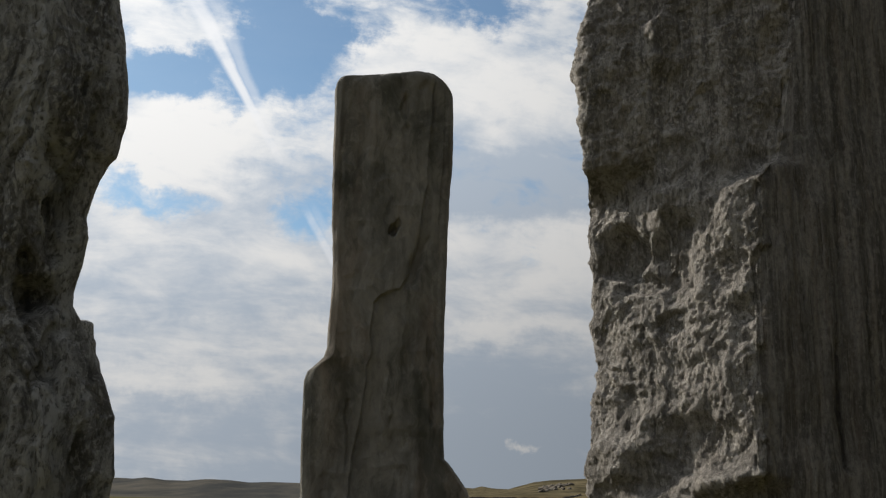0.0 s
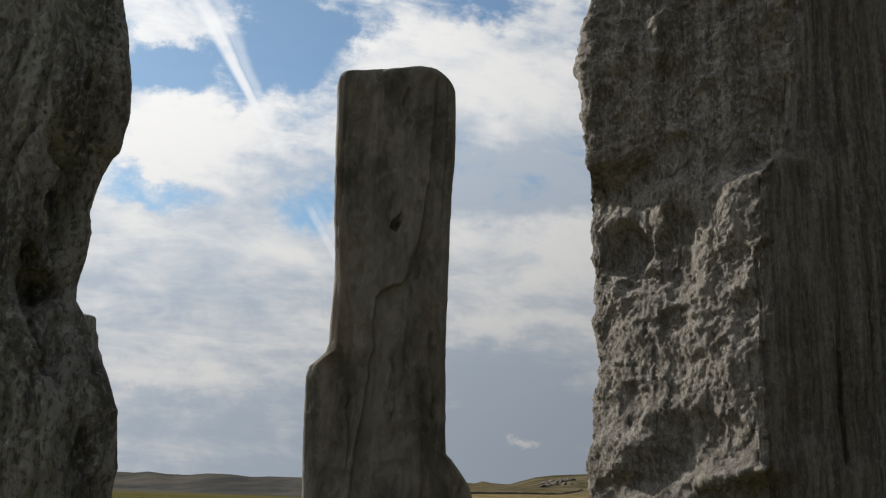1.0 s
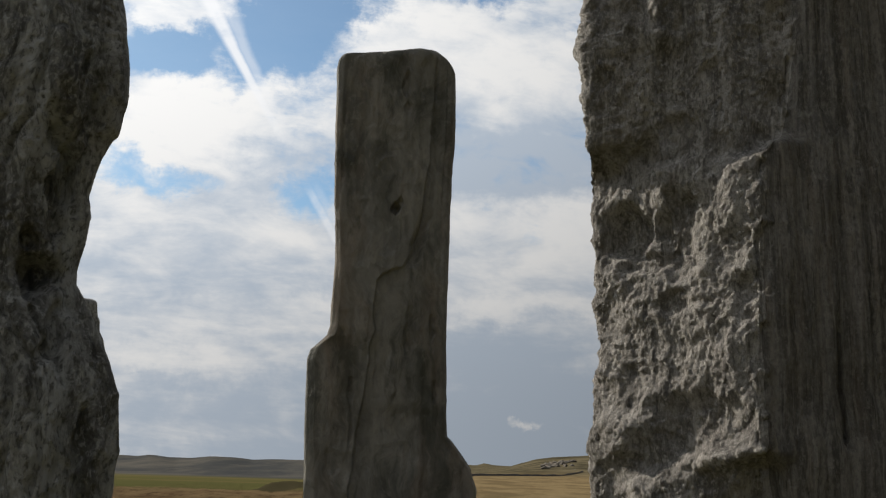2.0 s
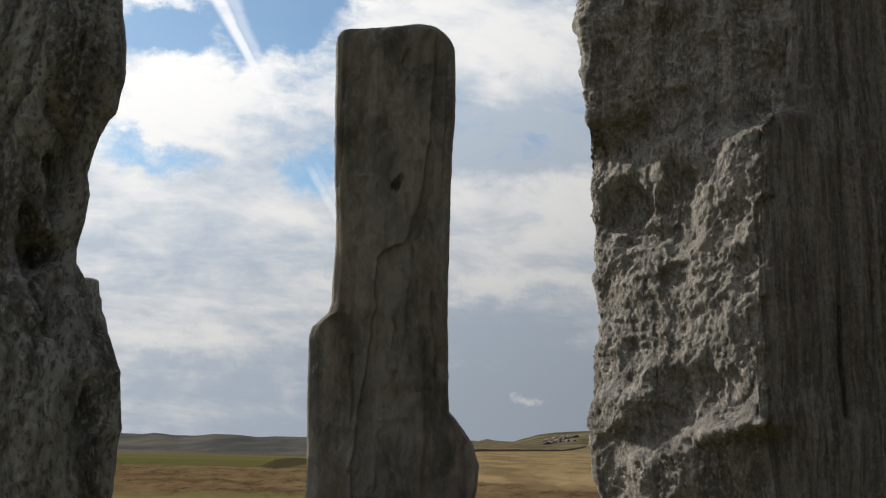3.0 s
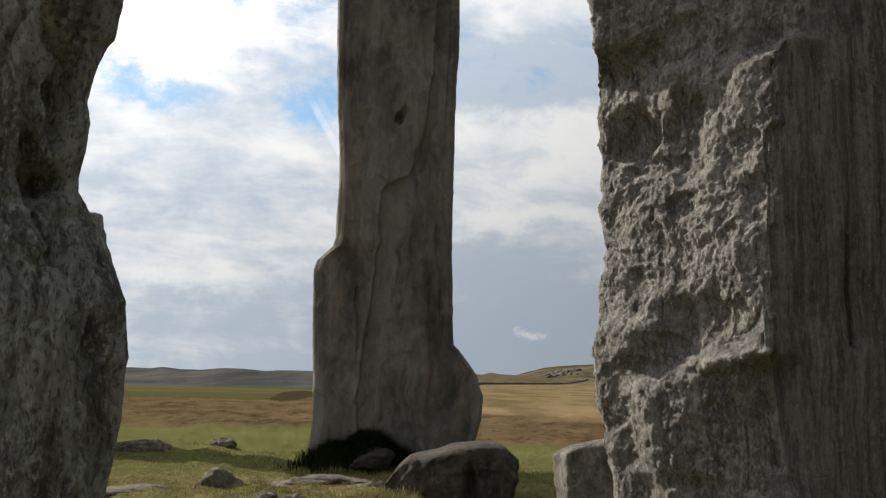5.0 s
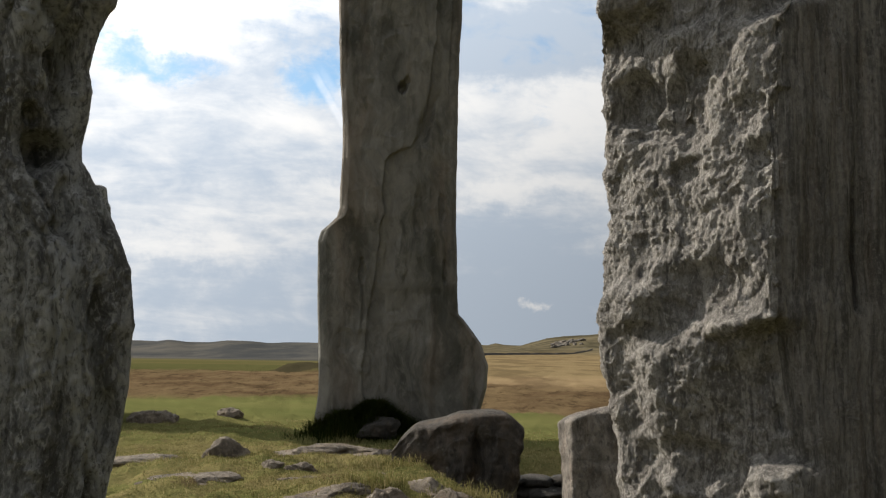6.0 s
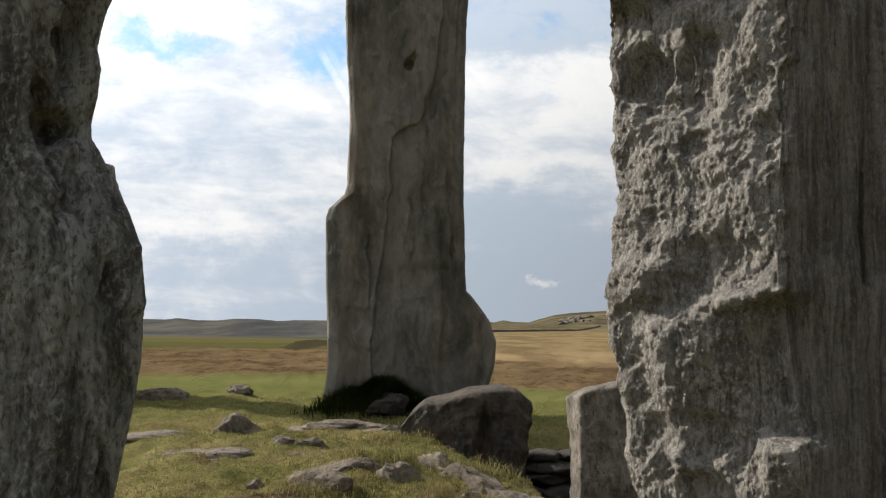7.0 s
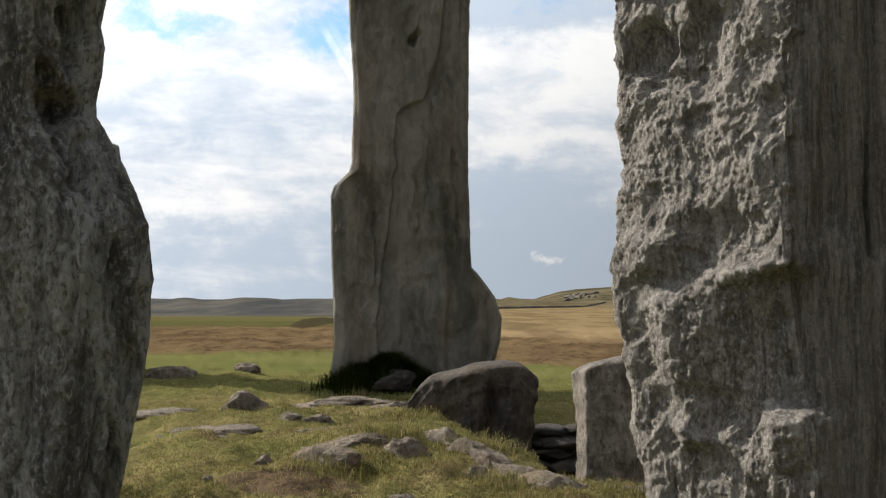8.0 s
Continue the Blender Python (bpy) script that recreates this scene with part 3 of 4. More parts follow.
def monolith():
    left = [(-0.5, -1.22), (0.23, -1.245), (0.50, -1.216), (0.93, -1.23), (1.22, -1.25), (1.64, -1.262), (1.93, -1.275), (2.03, -1.245), (2.09, -1.16),
            (2.14, -1.09), (2.24, -1.068), (2.51, -1.062), (2.85, -1.058), (3.60, -1.113), (4.33, -1.138), (5.13, -1.155)]
    right = [(-0.5, 0.20), (0.30, 0.30), (0.51, 0.356), (0.73, 0.371), (0.94, 0.30), (1.10, 0.185), (1.18, 0.12), (1.23, 0.07), (1.52, 0.055), (2.11, 0.035),
             (2.55, 0.028), (3.35, 0.024), (3.88, 0.030), (4.12, 0.045), (4.68, 0.048), (5.13, 0.03)]
    fl = [(z, (x - 0.004) * 0.982, 8.82) for z, x in left]
    fr = [(z, x - 0.02, 9.0) for z, x in right]
    ls = [(z, (x - 0.02) * 0.992, 8.95) for z, x in left]
    rs = [(z, x + 0.015, 9.12) for z, x in right]
    br = [(z, x - 0.08, 9.38) for z, x in right]
    bl = [(z, x + 0.06, 9.42) for z, x in left]

    def carve(p, out, side, s):
        q = p * (1, 1, 0.16)
        d = 0.020 * fbm(q, 3.2, 4, 0.5, 21) + 0.005 * ridged(p * (1, 1, 0.3), 5.0, 3, 24) + 0.010 * crag(p * (1, 1, 0.7), 5.0, 3, 28)
        x = p[:, 0] + 0.018 * lump(p, 6.0, 25) + 0.007 * lump(p, 19.0, 26)
        z = p[:, 2] + 0.05 * lump(p, 4.0, 27) + 0.015 * lump(p, 15.0, 29)
        # the outer sheet of the face: its broken edge runs down, in under a scar and on as a ridge
        sheet = smooth(np.interp(z, [0.9, 1.4, 2.2, 2.66, 2.74, 2.80, 2.95, 3.3, 3.9, 4.9], [-0.80, -0.74, -0.66, -0.67, -0.60, -0.42, -0.33, -0.25, -0.19, -0.15]) - x, -0.006, 0.008)
        right_strip = smooth(x, -0.20 + 0.02 * np.sin(z * 2.0), -0.12)
        scar = smooth(np.abs(x + 0.27 - 0.24 * np.clip(z - 3.05, -0.3, 0.4)), 0.085, 0.03) * smooth(z, 2.80, 2.92) * smooth(z, 3.40, 3.20)
        collar = smooth(z, 1.30 + 0.18 * np.clip(x + 0.7, 0, 1), 1.42 + 0.18 * np.clip(x + 0.7, 0, 1)) * smooth(x, -0.85, -0.7)
        hollow = dents(p, [(-0.49, 3.40, 0.040, 0.05, 0.10), (-0.45, 3.46, 0.025, 0.05, 0.05), (-0.44, 4.70, 0.045, 0.13, 0.035), (-0.42, 4.45, 0.03, 0.06, 0.02), (-0.22, 4.75, 0.10, 0.22, 0.025),
                           (-0.30, 2.15, 0.06, 0.26, 0.030), (-0.10, 2.2, 0.03, 0.13, 0.030), (-0.05, 1.62, 0.03, 0.10, 0.03), (-0.84, 1.62, 0.03, 0.12, 0.030), (-0.82, 1.30, 0.02, 0.20, 0.020),
                           (-0.98, 0.95, 0.10, 0.10, 0.020), (-0.48, 1.70, 0.05, 0.22, -0.025), (-0.66, 1.95, 0.04, 0.3, -0.015), (-0.80, 0.72, 0.05, 0.12, -0.025),
                           (-0.62, 0.62, 0.025, 0.14, -0.020), (-1.05, 4.0, 0.03, 0.5, 0.015), (-0.75, 4.3, 0.04, 0.5, -0.012), (-0.18, 0.75, 0.2, 0.2, -0.02)], 3)
        step = 0.034 * sheet - 0.030 * right_strip - 0.040 * scar + 0.018 * collar
        return d * np.where((side == 1) & (s > 0.05) & (s < 0.95), 1.0, 0.45) + np.where(side == 1, (hollow + step) * smooth(s, 0.0, 0.05) * smooth(s, 1.0, 0.95), 0)

    # seams between the sides run: left edge, front left, front right, right edge, back
    ob = loft("standing_stone", STONE_TALL, [ls, fl, fr, rs, br, bl], -0.5, 5.13, 520, (12, 190, 12, 16, 34, 16), 4, 0.15,
              [(-1.2, 4.97), (-1.094, 5.04), (-0.9, 5.02), (-0.557, 5.075), (-0.323, 5.125), (-0.177, 5.14), (-0.06, 5.09), (0.05, 5.02)], carve)
    return tagged(ob, "tall slender grey-brown gneiss monolith in the ring's centre", "standing stone", "ring of standing stones")


def right_stone():
    left = [(-0.5, 0.66), (0.0, 0.65), (0.24, 0.615), (0.30, 0.606), (0.43, 0.58), (0.58, 0.57), (0.73, 0.545), (0.84, 0.524), (0.98, 0.511), (1.09, 0.515), (1.23, 0.532),
            (1.37, 0.558), (1.48, 0.527), (1.66, 0.514), (1.80, 0.520), (1.92, 0.498), (2.02, 0.500), (2.13, 0.482), (2.22, 0.474), (2.38, 0.490), (2.52, 0.476), (2.66, 0.488), (2.81, 0.49), (3.2, 0.60)]
    ridge = [(-0.5, 1.12), (0.35, 1.083), (0.50, 1.066), (0.61, 1.035), (0.78, 1.010), (0.96, 0.992), (1.26, 0.994), (1.44, 1.008), (1.62, 1.020), (1.81, 1.034),
             (1.99, 1.048), (2.09, 1.090), (2.21, 1.121), (2.42, 1.156), (2.64, 1.188), (3.2, 1.2)]
    el = 3.48 / 3.25
    low_l = [(z, x * el - 0.036, 3.48) for z, x in left]
    low_r = [(z, x, 2.95) for z, x in ridge]
    up_l = [(z, x * 3.31 / 3.25 - 0.034, 3.31) for z, x in left]
    up_r = [(z, x * 3.05 / 2.95, 3.05) for z, x in ridge]
    f = [(-0.5, 1.85, 3.03), (3.0, 1.80, 3.08)]
    b = [(-0.5, 1.80, 3.75), (3.0, 1.70, 3.75)]
    c = [(-0.5, 0.95, 3.95), (3.0, 0.95, 3.85)]

    def face(s, z):
        limit = np.interp(s, [0, 0.22, 0.40, 0.45, 0.50, 0.58, 0.66, 0.85, 1.0], [2.03, 2.06, 2.09, 1.93, 1.72, 1.74, 1.98, 2.01, 2.06])
        q = np.stack([s * 0.6, z, 0 * s], -1).reshape(-1, 3)
        limit = limit + 0.05 * fbm(q, 7.0, 3, 0.5, 9).reshape(s.shape)
        low = np.interp(s, [0.2, 0.34, 0.68, 0.78, 1.0], [0.60, 0.40, 0.38, 0.54, 0.56]) + 0.04 * lump(q, 9.0, 14).reshape(s.shape)
        worn = smooth(z - low, -0.02, 0.05) * smooth(z - 0.10 * s, 0.92, 0.85) * smooth(s, 0.20, 0.34)
        bay = smooth(z, 0.95, 1.02) * smooth(z, 1.18, 1.08) * smooth(s, 0.06, 0.2) * smooth(s, 0.78, 0.62) * 0.75
        worn = np.maximum(worn, bay)
        return np.maximum(smooth(z - limit, -0.05, 0.08), worn)

    def mask(side, s, z):
        rest = smooth(z, 1.5, 2.5)
        w1, w4 = smooth(s, 0.0, 0.2), smooth(s, 1.0, 0.5)
        front_side = face(1 + 0 * s, z) * (1 - w1) + rest * w1
        rear_side = face(0 * s, z) * (1 - w4) + rest * w4
        return np.where(side == 0, face(s, z), np.where(side == 1, front_side, np.where(side == 4, rear_side, rest)))

    def carve(p, out, side, s):
        rough = 0.015 * fbm(p, 6.0, 3, 0.5, 31) + 0.011 * crag(p * (1, 1, 0.9), 8.0, 3, 33) - 0.0024 * crag(p * (1, 1, 0.8), 14.0, 3, 34) + 0.0054 * fbm(p, 42.0, 3, 0.7, 39) + 0.0018 * crag(p, 34.0, 2, 36)
        big = 0.022 * fbm(p, 2.6, 2, 0.5, 30)
        hollow = dents(p, [(0.66, 1.80, 0.065, 0.10, 0.085), (0.80, 1.76, 0.05, 0.16, 0.04), (0.70, 1.67, 0.06, 0.04, 0.04), (0.62, 1.60, 0.05, 0.05, -0.015), (0.95, 1.68, 0.06, 0.06, 0.03), (0.99, 1.54, 0.05, 0.06, 0.03),
                           (0.80, 1.51, 0.05, 0.05, 0.03), (0.72, 1.02, 0.08, 0.07, 0.035), (0.84, 1.10, 0.12, 0.09, 0.04),
                           (0.95, 0.97, 0.09, 0.05, -0.035), (0.80, 0.53, 0.13, 0.08, 0.04), (1.03, 0.48, 0.05, 0.10, -0.03), (0.62, 1.33, 0.06, 0.08, -0.02),
                           (0.80, 2.10, 0.10, 0.08, 0.03), (0.80, 2.63, 0.05, 0.07, -0.030), (0.76, 2.55, 0.035, 0.11, -0.028), (0.85, 2.35, 0.12, 0.10, 0.03), (0.60, 2.30, 0.08, 0.10, 0.02)], 5)
        plank = 0.010 * fbm(p * (1, 1, 0.05), 16.0, 4, 0.65, 41) - 0.010 * smooth(np.abs(lump(p * (1, 1, 0.06), 21.0, 46)), 0.10, 0.0) * smooth(lump(p, 2.2, 48), -0.2, 0.3) + 0.004 * fbm(p * (1, 1, 0.3), 30.0, 3, 0.6, 44)
        crack = -0.05 * smooth(np.abs(p[:, 0] - 1.285 - 0.008 * lump(p, 5.0, 2)), 0.014, 0.004) * smooth(p[:, 2], 1.02, 1.08) * smooth(p[:, 2], 1.5, 1.3)
        edge = np.where(side == 0, 0.6 + 0.4 * smooth(s, 1.0, 0.93), 0)
        edge = np.where(side == 1, smooth(s, 0.07, 0.0) * 0.6, edge)
        edge = np.where(side >= 2, 1.0, edge)
        near = np.where(side == 0, smooth(s, 0.86, 1.0), np.where(side == 1, smooth(s, 0.09, 0.0), 0))
        chips = -0.030 * near * smooth(fbm(p * (1, 1, 0.7), 9.0, 3, 0.55, 49), 0.05, 0.7) - 0.012 * near * (1 + crag(p, 20.0, 2, 50))
        return chips + edge * (rough + big + np.where(side == 0, 0.85 * hollow * smooth(s, 0.02, 0.2), 0)) + np.where(side == 1, plank + crack + 0.012 * fbm(p, 3.0, 3, 0.5, 47), 0)

    ob = loft("standing_stone", STONE_RIGHT, [low_l, low_r, f, b, c], -0.5, 3.18, 620, (190, 120, 24, 24, 44), 3, 0.25, None, carve,
              [up_l, up_r, f, b, c], mask, [(0, 8, 36, 160)])
    # the side turned from the sun: real planking, with shade added by colour
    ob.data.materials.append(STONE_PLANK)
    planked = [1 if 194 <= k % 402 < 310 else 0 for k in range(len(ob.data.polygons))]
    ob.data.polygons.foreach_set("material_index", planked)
    return tagged(ob, "broad pale grey gneiss standing stone, one face rough and one planked", "standing stone", "ring of standing stones")


def left_stone():
    out_line = [(-0.5, -1.10), (0.34, -0.954), (0.47, -0.927), (0.63, -0.898), (0.78, -0.876), (0.917, -0.871), (0.95, -0.864), (1.004, -0.875), (1.10, -0.885), (1.18, -0.919), (1.26, -0.956),
                (1.32, -0.987), (1.372, -1.015), (1.405, -1.037), (1.45, -1.043), (1.525, -1.029), (1.61, -1.024), (1.668, -1.034), (1.72, -1.026), (1.78, -1.012), (1.835, -0.989), (1.855, -0.973),
                (1.94, -0.963), (1.98, -0.957), (2.07, -0.965), (2.23, -0.991), (2.33, -1.017), (2.7, -1.12), (3.05, -1.2)]
    r = [(z, x, 2.62) for z, x in out_line]
    f = [(z, x - 0.15, 2.46) for z, x in out_line]
    g = [(-0.5, -1.75, 2.36), (1.5, -1.80, 2.36), (3.05, -1.75, 2.42)]
    b = [(-0.5, -1.70, 3.0), (3.05, -1.65, 3.0)]
    c = [(z, x * 1.13 - 0.22, 2.98) for z, x in out_line]

    def carve(p, out, side, s):
        bent = p.copy()
        bent[:, 0] += 0.10 * np.sin((p[:, 2] - 1.4) * 2.2) + 0.05 * lump(p, 3.0, 51)
        q = bent * (1, 1, 0.12)
        d = 0.016 * fbm(q, 6.0, 4, 0.55, 52) + 0.007 * ridged(q, 12.0, 3, 55) + 0.0055 * crag(p * (1, 1, 0.7), 34.0, 3, 57) + 0.003 * fbm(p, 60.0, 2, 0.6, 59) + 0.012 * fbm(p, 3.0, 2, 0.5, 58)
        hollow = dents(p, [(-1.11, 1.41, 0.042, 0.05, 0.08), (-1.13, 1.50, 0.02, 0.03, 0.04), (-1.09, 1.70, 0.025, 0.16, 0.05), (-1.04, 1.95, 0.02, 0.14, 0.02), (-1.05, 1.24, 0.02, 0.10, 0.025),
                           (-0.95, 0.95, 0.015, 0.12, 0.03), (-0.935, 0.72, 0.02, 0.14, 0.03), (-0.97, 0.45, 0.015, 0.14, 0.03)], 6)
        rim = np.interp(p[:, 2], [r_[0] for r_ in out_line], [r_[1] for r_ in out_line]) - p[:, 0]
        folds = 0.0
        for k, (far, deep) in enumerate([(0.035, 0.010), (0.075, 0.016), (0.115, 0.012), (0.17, 0.016), (0.235, 0.012)]):
            off = np.abs(rim - far + 0.022 * lump(p, 4.0, 60 + k) + 0.006 * lump(p, 17.0, 66 + k))
            folds = folds - deep * smooth(off, 0.013, 0.002) * smooth(lump(p * (1, 1, 0.6), 3.5, 72 + k), -0.45, 0.15)
        rim_line = np.where(side == 1, smooth(s, 1.0, 0.86), np.where(side == 2, smooth(s, 0.0, 0.3), 1.0))
        return d * (0.25 + 0.75 * rim_line) + np.where(side <= 2, hollow * rim_line, 0) + np.where(side <= 1, folds * rim_line, 0)

    ob = loft("standing_stone", STONE_LEFT, [g, f, r, c, b], -0.5, 3.02, 520, (110, 80, 50, 30, 20), 5, 0.3, None, carve)
    return tagged(ob, "dark streaked gneiss standing stone with a deep pit", "standing stone", "ring of standing stones")


monolith()
right_stone()
left_stone()


def rear_stone():
    """A ring stone half hidden behind the streaked one; its shadow lies across the turf."""
    right = [(-0.4, -3.60), (1.0, -3.60), (1.85, -3.60), (2.07, -3.66), (2.22, -3.69), (2.30, -3.74), (2.42, -3.745), (2.47, -3.775), (2.62, -3.80), (2.68, -3.82)]
    a = [(-0.4, -4.55, 10.05), (2.68, -4.25, 10.15)]
    b = [(z, x - 0.25, 9.98) for z, x in right]
    c = [(z, x, 10.2) for z, x in right]
    d = [(z, x - float(np.interp(z, [1.2, 2.68], [0.50, 0.22])), float(np.interp(z, [1.2, 2.68], [11.3, 10.5]))) for z, x in right]
    e = [(-0.4, -4.45, 11.3), (1.2, -4.4, 11.2), (2.68, -4.2, 10.5)]
    ob = loft("standing_stone", STONE_LEFT, [a, b, c, d, e], -0.4, 2.68, 160, (30, 24, 20, 26, 20), 1, 0.07,
              [(-4.6, 2.30), (-4.2, 2.52), (-3.95, 2.60), (-3.80, 2.60), (-3.70, 2.58)], lambda p, out, side, s: 0.012 * fbm(p * (1, 1, 0.4), 4.0, 4, 0.5, 61))
    return tagged(ob, "grey gneiss ring stone half hidden behind another", "standing stone", "ring of standing stones")


rear_stone()

# ---- the cairn in front of the monolith ----


def cairn_slab():
    fl = [(-0.5, -0.25, 6.62), (0.10, -0.40, 6.66), (0.45, -0.38, 6.66)]
    fm = [(-0.5, 0.10, 6.47), (0.45, 0.02, 6.46)]
    fr = [(-0.5, 0.40, 6.52), (0.0, 0.47, 6.47), (0.35, 0.51, 6.45), (0.45, 0.50, 6.46)]
    br = [(-0.5, 0.42, 6.85), (0.45, 0.46, 6.88)]
    bl = [(-0.5, -0.30, 6.95), (0.45, -0.33, 6.95)]

    def carve(p, out, side, s):
        return 0.020 * fbm(p, 3.0, 4, 0.5, 71) + 0.020 * crag(p, 5.0, 4, 74) + dents(p, [(0.20, 0.05, 0.04, 0.25, 0.05), (0.38, 0.12, 0.10, 0.14, -0.02), (-0.15, 0.1, 0.15, 0.12, 0.02)], 8)

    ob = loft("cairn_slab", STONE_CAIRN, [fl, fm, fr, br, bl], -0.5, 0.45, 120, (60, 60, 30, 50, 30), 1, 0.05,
              [(-0.38, 0.181), (-0.33, 0.266), (-0.21, 0.368), (-0.13, 0.353), (0.08, 0.444), (0.28, 0.465), (0.43, 0.459), (0.49, 0.397)], carve)
    return tagged(ob, "squat grey kerb slab edging the sunken cairn", "slab", "cairn slabs")


def upright_slab():
    a = [(-0.5, 0.725, 6.08), (0.5, 0.705, 6.08)]
    b = [(-0.5, 0.755, 5.84), (0.5, 0.765, 5.86)]
    c = [(-0.5, 1.45, 5.78), (0.5, 1.40, 5.80)]
    d = [(-0.5, 1.42, 6.12), (0.5, 1.36, 6.1)]
    ob = loft("cairn_slab", STONE_SLAB, [a, b, c, d], -0.5, 0.5, 120, (22, 80, 24, 70), 1, 0.04, [(0.70, 0.45), (0.76, 0.49), (0.99, 0.545), (1.3, 0.56)],
              lambda p, out, side, s: 0.015 * fbm(p, 3.0, 4, 0.5, 81) + 0.009 * crag(p, 8.0, 3, 84))
    return tagged(ob, "upright grey slab of the sunken cairn, one edge sunlit", "slab", "cairn slabs")


cairn_slab()
upright_slab()

# dry stone lining of the chamber; the hollow's shade is in its colour
rnd = random.Random(4)
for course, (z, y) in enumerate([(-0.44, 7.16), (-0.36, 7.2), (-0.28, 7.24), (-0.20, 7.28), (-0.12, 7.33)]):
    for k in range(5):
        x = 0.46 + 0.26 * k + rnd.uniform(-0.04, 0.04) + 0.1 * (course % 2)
        tagged(boulder("lining_stone", STONE_SHADE, x, y + rnd.uniform(-0.03, 0.03), z, rnd.uniform(0.17, 0.23), 0.18, rnd.uniform(0.05, 0.065), 100 + 7 * course + k, rnd.uniform(-12, 12), 0.12, 3),
               "flat stone in the cairn chamber's lining, coloured dark for its shade", "stone", "chamber lining")

# loose stones and bedrock showing through the turf: x, y, size, sunk, seed, turn
for x, y, sx, sy, sz, lift, seed, turn, label in [
        (-1.64, 7.18, 0.20, 0.15, 0.22, 0.045, 1, 20, "pointed grey stone standing in the turf"),
        (-2.48, 10.75, 0.15, 0.12, 0.11, 0.05, 2, 0, "grey boulder lying on sunlit turf"),
        (-3.30, 10.55, 0.30, 0.22, 0.17, 0.04, 3, 8, "low grey boulder in the shadow on the turf"),
        (-0.98, 7.75, 0.46, 0.32, 0.10, 0.03, 4, -4, "flat pale bedrock showing through the turf"),
        (-0.62, 7.45, 0.18, 0.12, 0.07, 0.02, 5, 10, "flat pale bedrock showing through the turf"),
        (-0.42, 7.35, 0.15, 0.13, 0.09, 0.03, 16, 10, "rounded stone beside the kerb slab"),
        (-0.62, 8.66, 0.20, 0.13, 0.13, 0.06, 17, 0, "rounded stone against the monolith's foot, darkened for shade"),
        (-2.20, 6.80, 0.46, 0.20, 0.07, 0.004, 6, 12, "flat bedrock showing through the turf"),
        (-1.55, 5.98, 0.34, 0.20, 0.06, -0.004, 7, 15, "flat bedrock showing through the turf"),
        (-1.78, 5.85, 0.12, 0.10, 0.04, -0.006, 22, 35, "flat bedrock showing through the turf"),
        (-1.14, 6.28, 0.09, 0.08, 0.07, 0.004, 8, 0, "small grey stone on the turf"),
        (-0.98, 6.25, 0.14, 0.09, 0.06, -0.001, 9, -20, "small grey stone on the turf"),
        (-1.22, 7.0, 0.07, 0.06, 0.06, 0.004, 18, 40, "small grey stone on the turf"),
        (-0.47, 6.26, 0.20, 0.10, 0.06, -0.011, 23, -10, "flat stone half grown over by turf"),
        (-0.85, 5.85, 0.22, 0.09, 0.06, -0.016, 24, 5, "flat stone half grown over by turf"),
        (-0.66, 4.70, 0.23, 0.09, 0.13, 0.006, 10, -20, "long angular stone bedded in the turf"),
        (-0.56, 4.98, 0.20, 0.14, 0.07, -0.006, 25, 10, "flat pale stone bedded in the turf"),
        (-0.28, 4.84, 0.15, 0.12, 0.15, 0.014, 12, 0, "rounded stone bedded in the turf"),
        (-0.10, 5.16, 0.26, 0.13, 0.13, -0.004, 13, -52, "long stone edging the cairn's hollow"),
        (0.06, 4.92, 0.24, 0.14, 0.14, -0.002, 14, -48, "long stone edging the cairn's hollow"),
        (0.22, 4.70, 0.20, 0.13, 0.13, -0.002, 26, -50, "long stone edging the cairn's hollow"),
        (0.07, 4.56, 0.09, 0.08, 0.09, 0.004, 27, 20, "angular stone bedded in the turf"),
        (0.43, 4.40, 0.25, 0.15, 0.12, 0.004, 19, -30, "stone edging the cairn's hollow"),
        (0.80, 4.50, 0.26, 0.12, 0.08, -0.016, 20, 5, "stone edging the cairn's hollow"),
        (-0.25, 4.24, 0.12, 0.09, 0.06, -0.006, 15, 5, "flat stone bedded in the turf"),
        (-1.00, 4.76, 0.07, 0.05, 0.07, 0.004, 28, 30, "small stone bedded in the turf"),
        (-1.21, 4.44, 0.045, 0.04, 0.04, -0.004, 21, 5, "small stone bedded in the turf")]:
    # seed 17: near-black gneiss paints in the shade at the monolith's foot
    tagged(boulder("boulder", STONE_SHADE if seed == 17 else STONE_CAIRN if seed == 16 else STONE_TURF, x, y, ground_z(x, y) + lift - 0.5 * sz, sx, sy, sz, seed, turn), label, "stone", "stones in the turf")


# ---- far wall ----
def field_wall():
    a, b = Vector((-3.0, 84.0)), Vector((27.0, 178.0))
    n, verts, faces = 140, [], []
    for k in range(n):
        c = a.lerp(b, k / (n - 1))
        z = ground_z(c.x, c.y)
        h = 0.24 + 0.12 * float(lump(np.array([[k * 0.3, 0, 0]]), 1.0, 3)[0])
        for oy, oz in ((-0.35, -0.5), (-0.22, h), (0.22, h), (0.35, -0.5)):
            verts.append((c.x, c.y + oy, z + oz))
    for k in range(n - 1):
        for j in range(3):
            faces.append((4 * k + j, 4 * k + 4 + j, 4 * k + 5 + j, 4 * k + 1 + j))
    faces += [(0, 1, 2, 3), (4 * n - 1, 4 * n - 2, 4 * n - 3, 4 * n - 4)]
    return tagged(mesh_object("field_wall", verts, faces, STONE_CAIRN), "long low dry stone wall crossing the moor", "wall")


field_wall()

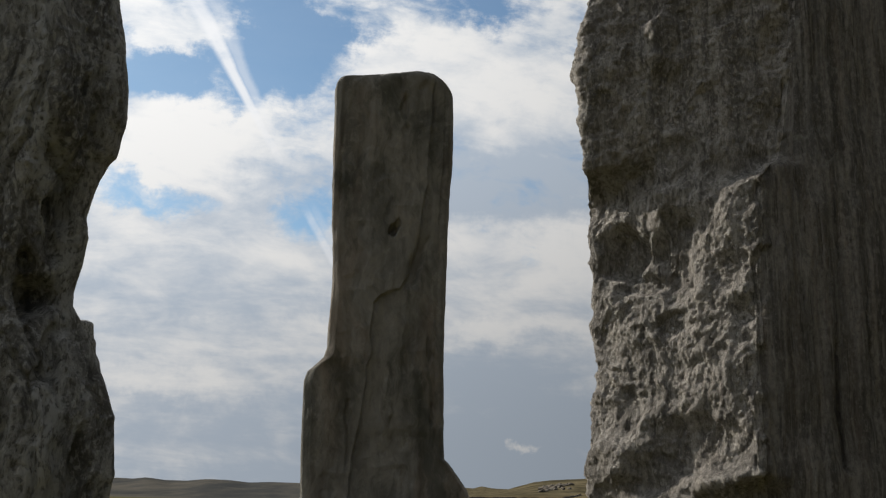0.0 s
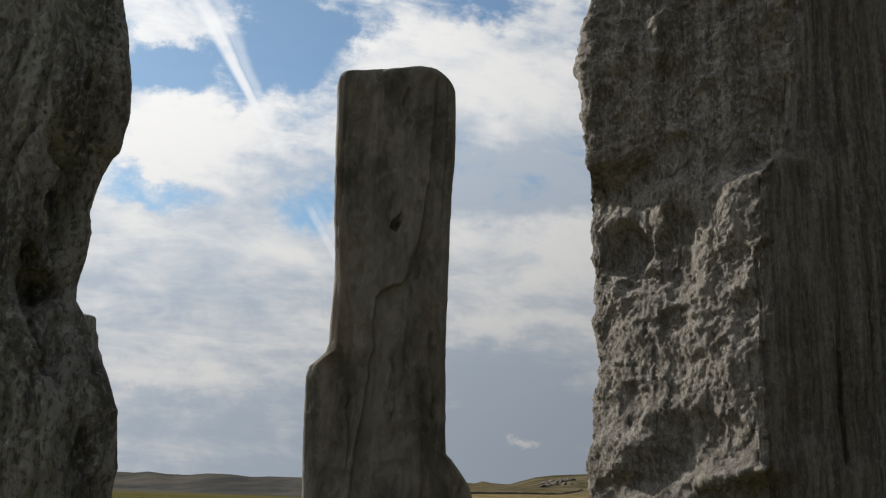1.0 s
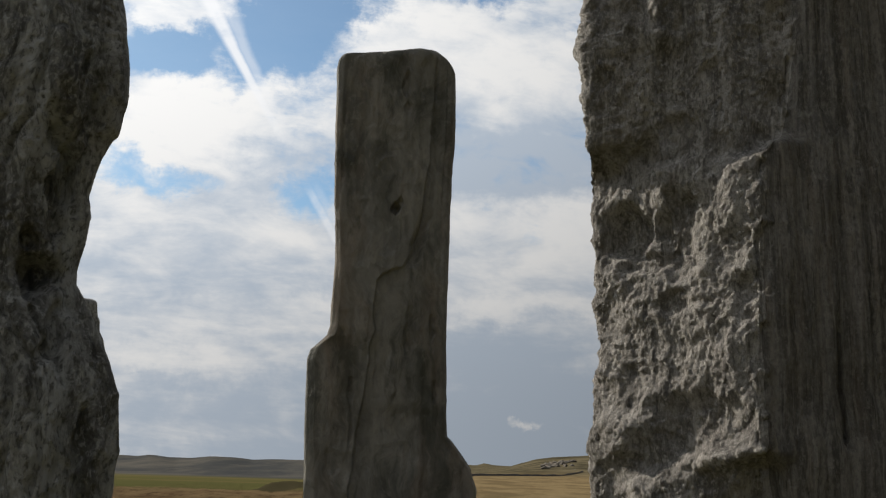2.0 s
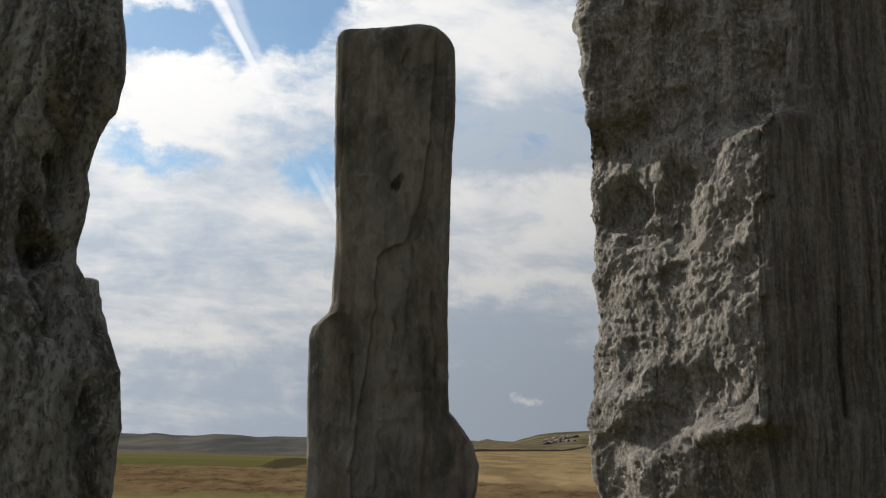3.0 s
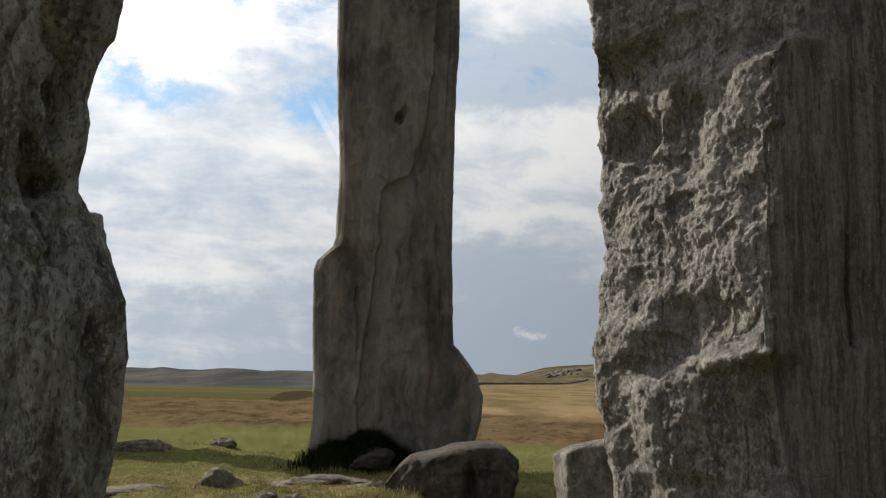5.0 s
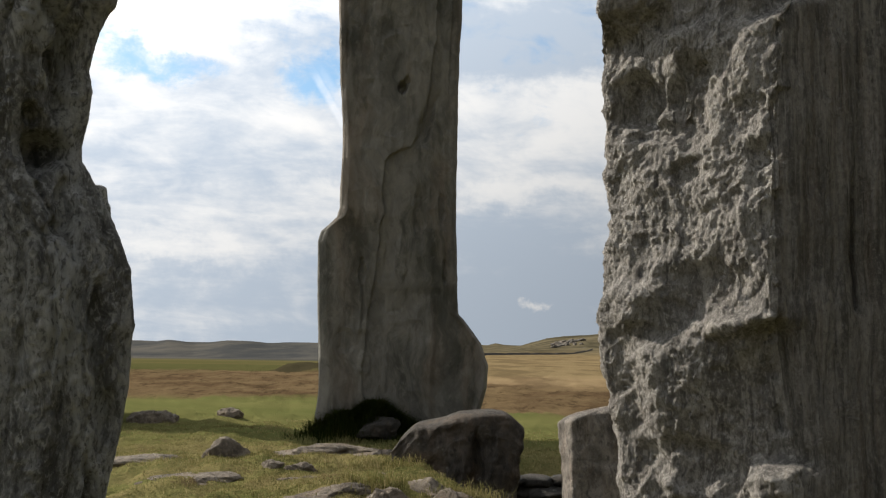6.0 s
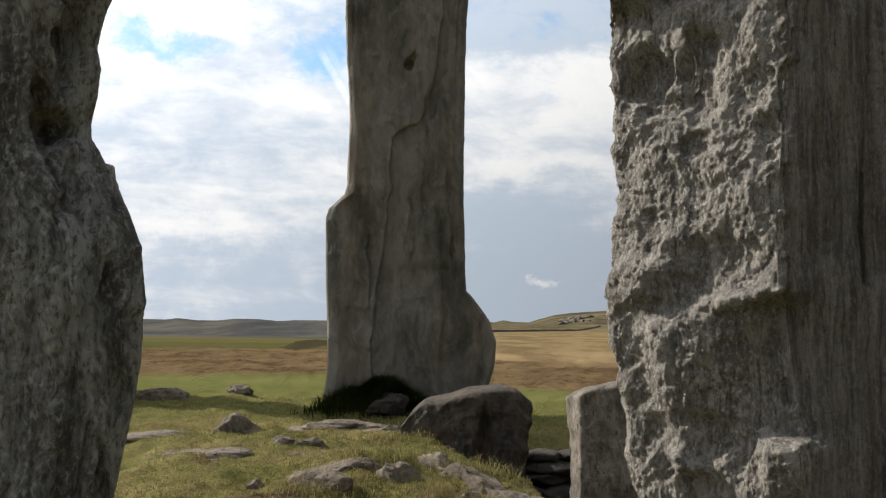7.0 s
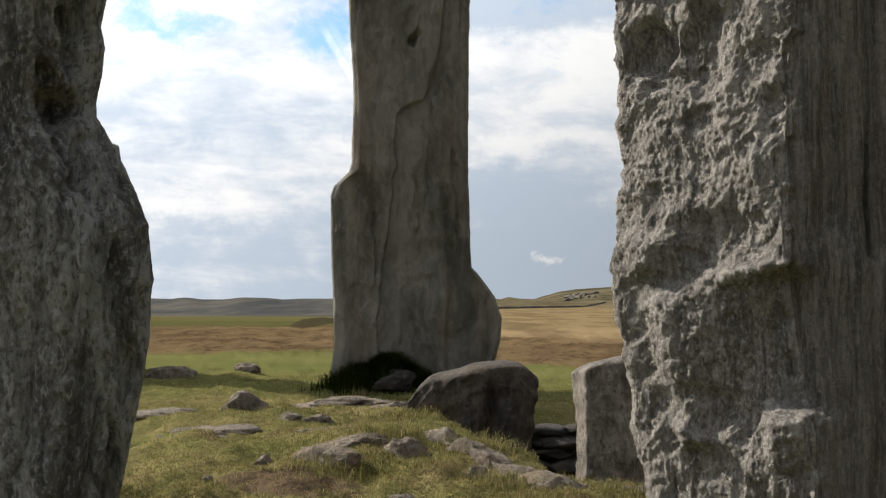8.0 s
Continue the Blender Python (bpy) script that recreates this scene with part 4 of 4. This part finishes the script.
# bare rock on the far hillside: bearing, distance, size
rnd = random.Random(12)
for k in range(36):
    bearing, away = rnd.uniform(0.112, 0.142), rnd.uniform(182, 205)
    away = away + (bearing - 0.112) * 500
    x, y, size = bearing * away, away, rnd.uniform(0.3, 0.85)
    tagged(boulder("outcrop_rock", STONE_HILL, x, y, ground_z(x, y) + 0.12 * size, size * rnd.uniform(1.0, 1.6), size, size * rnd.uniform(0.5, 0.8), 300 + k, rnd.uniform(0, 180), 0.22, 3),
           "pale grey rock cropping out of the hillside", "rock", "hillside outcrop")


# ---- grass and heather ----
def blades(name, mat, n, place, low, high, thin, seed, label):
    rs = np.random.RandomState(seed)
    p = place(rs, n)
    p[:, 2] = land(p)
    length = rs.uniform(low, high, len(p)) * (0.6 + 0.9 * np.clip(0.5 + fbm(p * (1, 1, 0), 3.0, 2, 0.5, seed), 0, 1))
    a, lean = rs.uniform(0, 2 * np.pi, len(p)), rs.uniform(0.3, 1.6, len(p))
    side = np.stack([np.cos(a), np.sin(a), 0 * a], -1) * thin
    tip = np.stack([-np.sin(a) * lean, np.cos(a) * lean, np.ones(len(p))], -1)
    tip /= np.linalg.norm(tip, axis=1, keepdims=True)
    mid = p + np.stack([-np.sin(a) * lean * 0.25, np.cos(a) * lean * 0.25, 0.6 + 0 * a], -1) * length[:, None]
    end = p + tip * length[:, None] + np.stack([-np.sin(a), np.cos(a), 0 * a], -1) * (0.2 * length * lean)[:, None]
    base = p - (0, 0, 0.01)
    v = np.stack([base - side, base + side, mid + side * 0.7, mid - side * 0.7, end], 1).reshape(-1, 3)
    faces = []
    for k in range(len(p)):
        o = 5 * k
        faces += [(o, o + 1, o + 2, o + 3), (o + 3, o + 2, o + 4)]
    return tagged(mesh_object(name, v, faces, mat, True), label, "grass", kind="stuff")


def near_turf(rs, n):
    y = 4.0 + 6.5 * rs.rand(n) ** 1.4
    x = (-0.40 + 0.62 * rs.rand(n)) * y
    p = np.stack([x, y, 0 * x], -1)
    keep = (fbm(p, 1.3, 3, 0.5, 91) + 0.5 * rs.randn(n) > -0.35) & ((((x + 0.82) / 0.40) ** 2 + ((y - 4.34) / 0.22) ** 2 > 0.9 + 0.7 * fbm(p, 5.0, 3, 0.5, 92)) | (rs.rand(n) < 0.15)) & ~((x > 0.2 + (5.8 - y) * 0.32) & (y > 4.65) & (y < 7.2))
    return p[keep]


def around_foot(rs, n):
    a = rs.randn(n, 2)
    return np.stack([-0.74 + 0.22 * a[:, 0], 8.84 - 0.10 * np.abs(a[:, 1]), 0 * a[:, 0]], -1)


def around_cairn(rs, n):
    k = rs.randint(0, 8, n)
    c = np.array([(-0.42, 6.5), (0.20, 4.50), (0.30, 4.45), (0.12, 5.02), (-0.1, 5.55), (-0.62, 4.60), (-0.45, 5.1), (0.66, 4.42)])[k]
    a = rs.randn(n, 2)
    return np.stack([c[:, 0] + 0.12 * a[:, 0], c[:, 1] + 0.08 * a[:, 1], 0 * a[:, 0]], -1)


blades("turf_grass", GRASS, 150000, near_turf, 0.006, 0.023, 0.0020, 1, "short yellow-green grazed turf")
blades("grass_tuft", RANK_SHADED, 14000, around_foot, 0.05, 0.14, 0.003, 2, "long grass round the monolith's foot, its colour darkened as shade")
blades("grass_tuft", GRASS, 3600, around_cairn, 0.02, 0.08, 0.0022, 3, "tufts of long pale grass along the cairn")
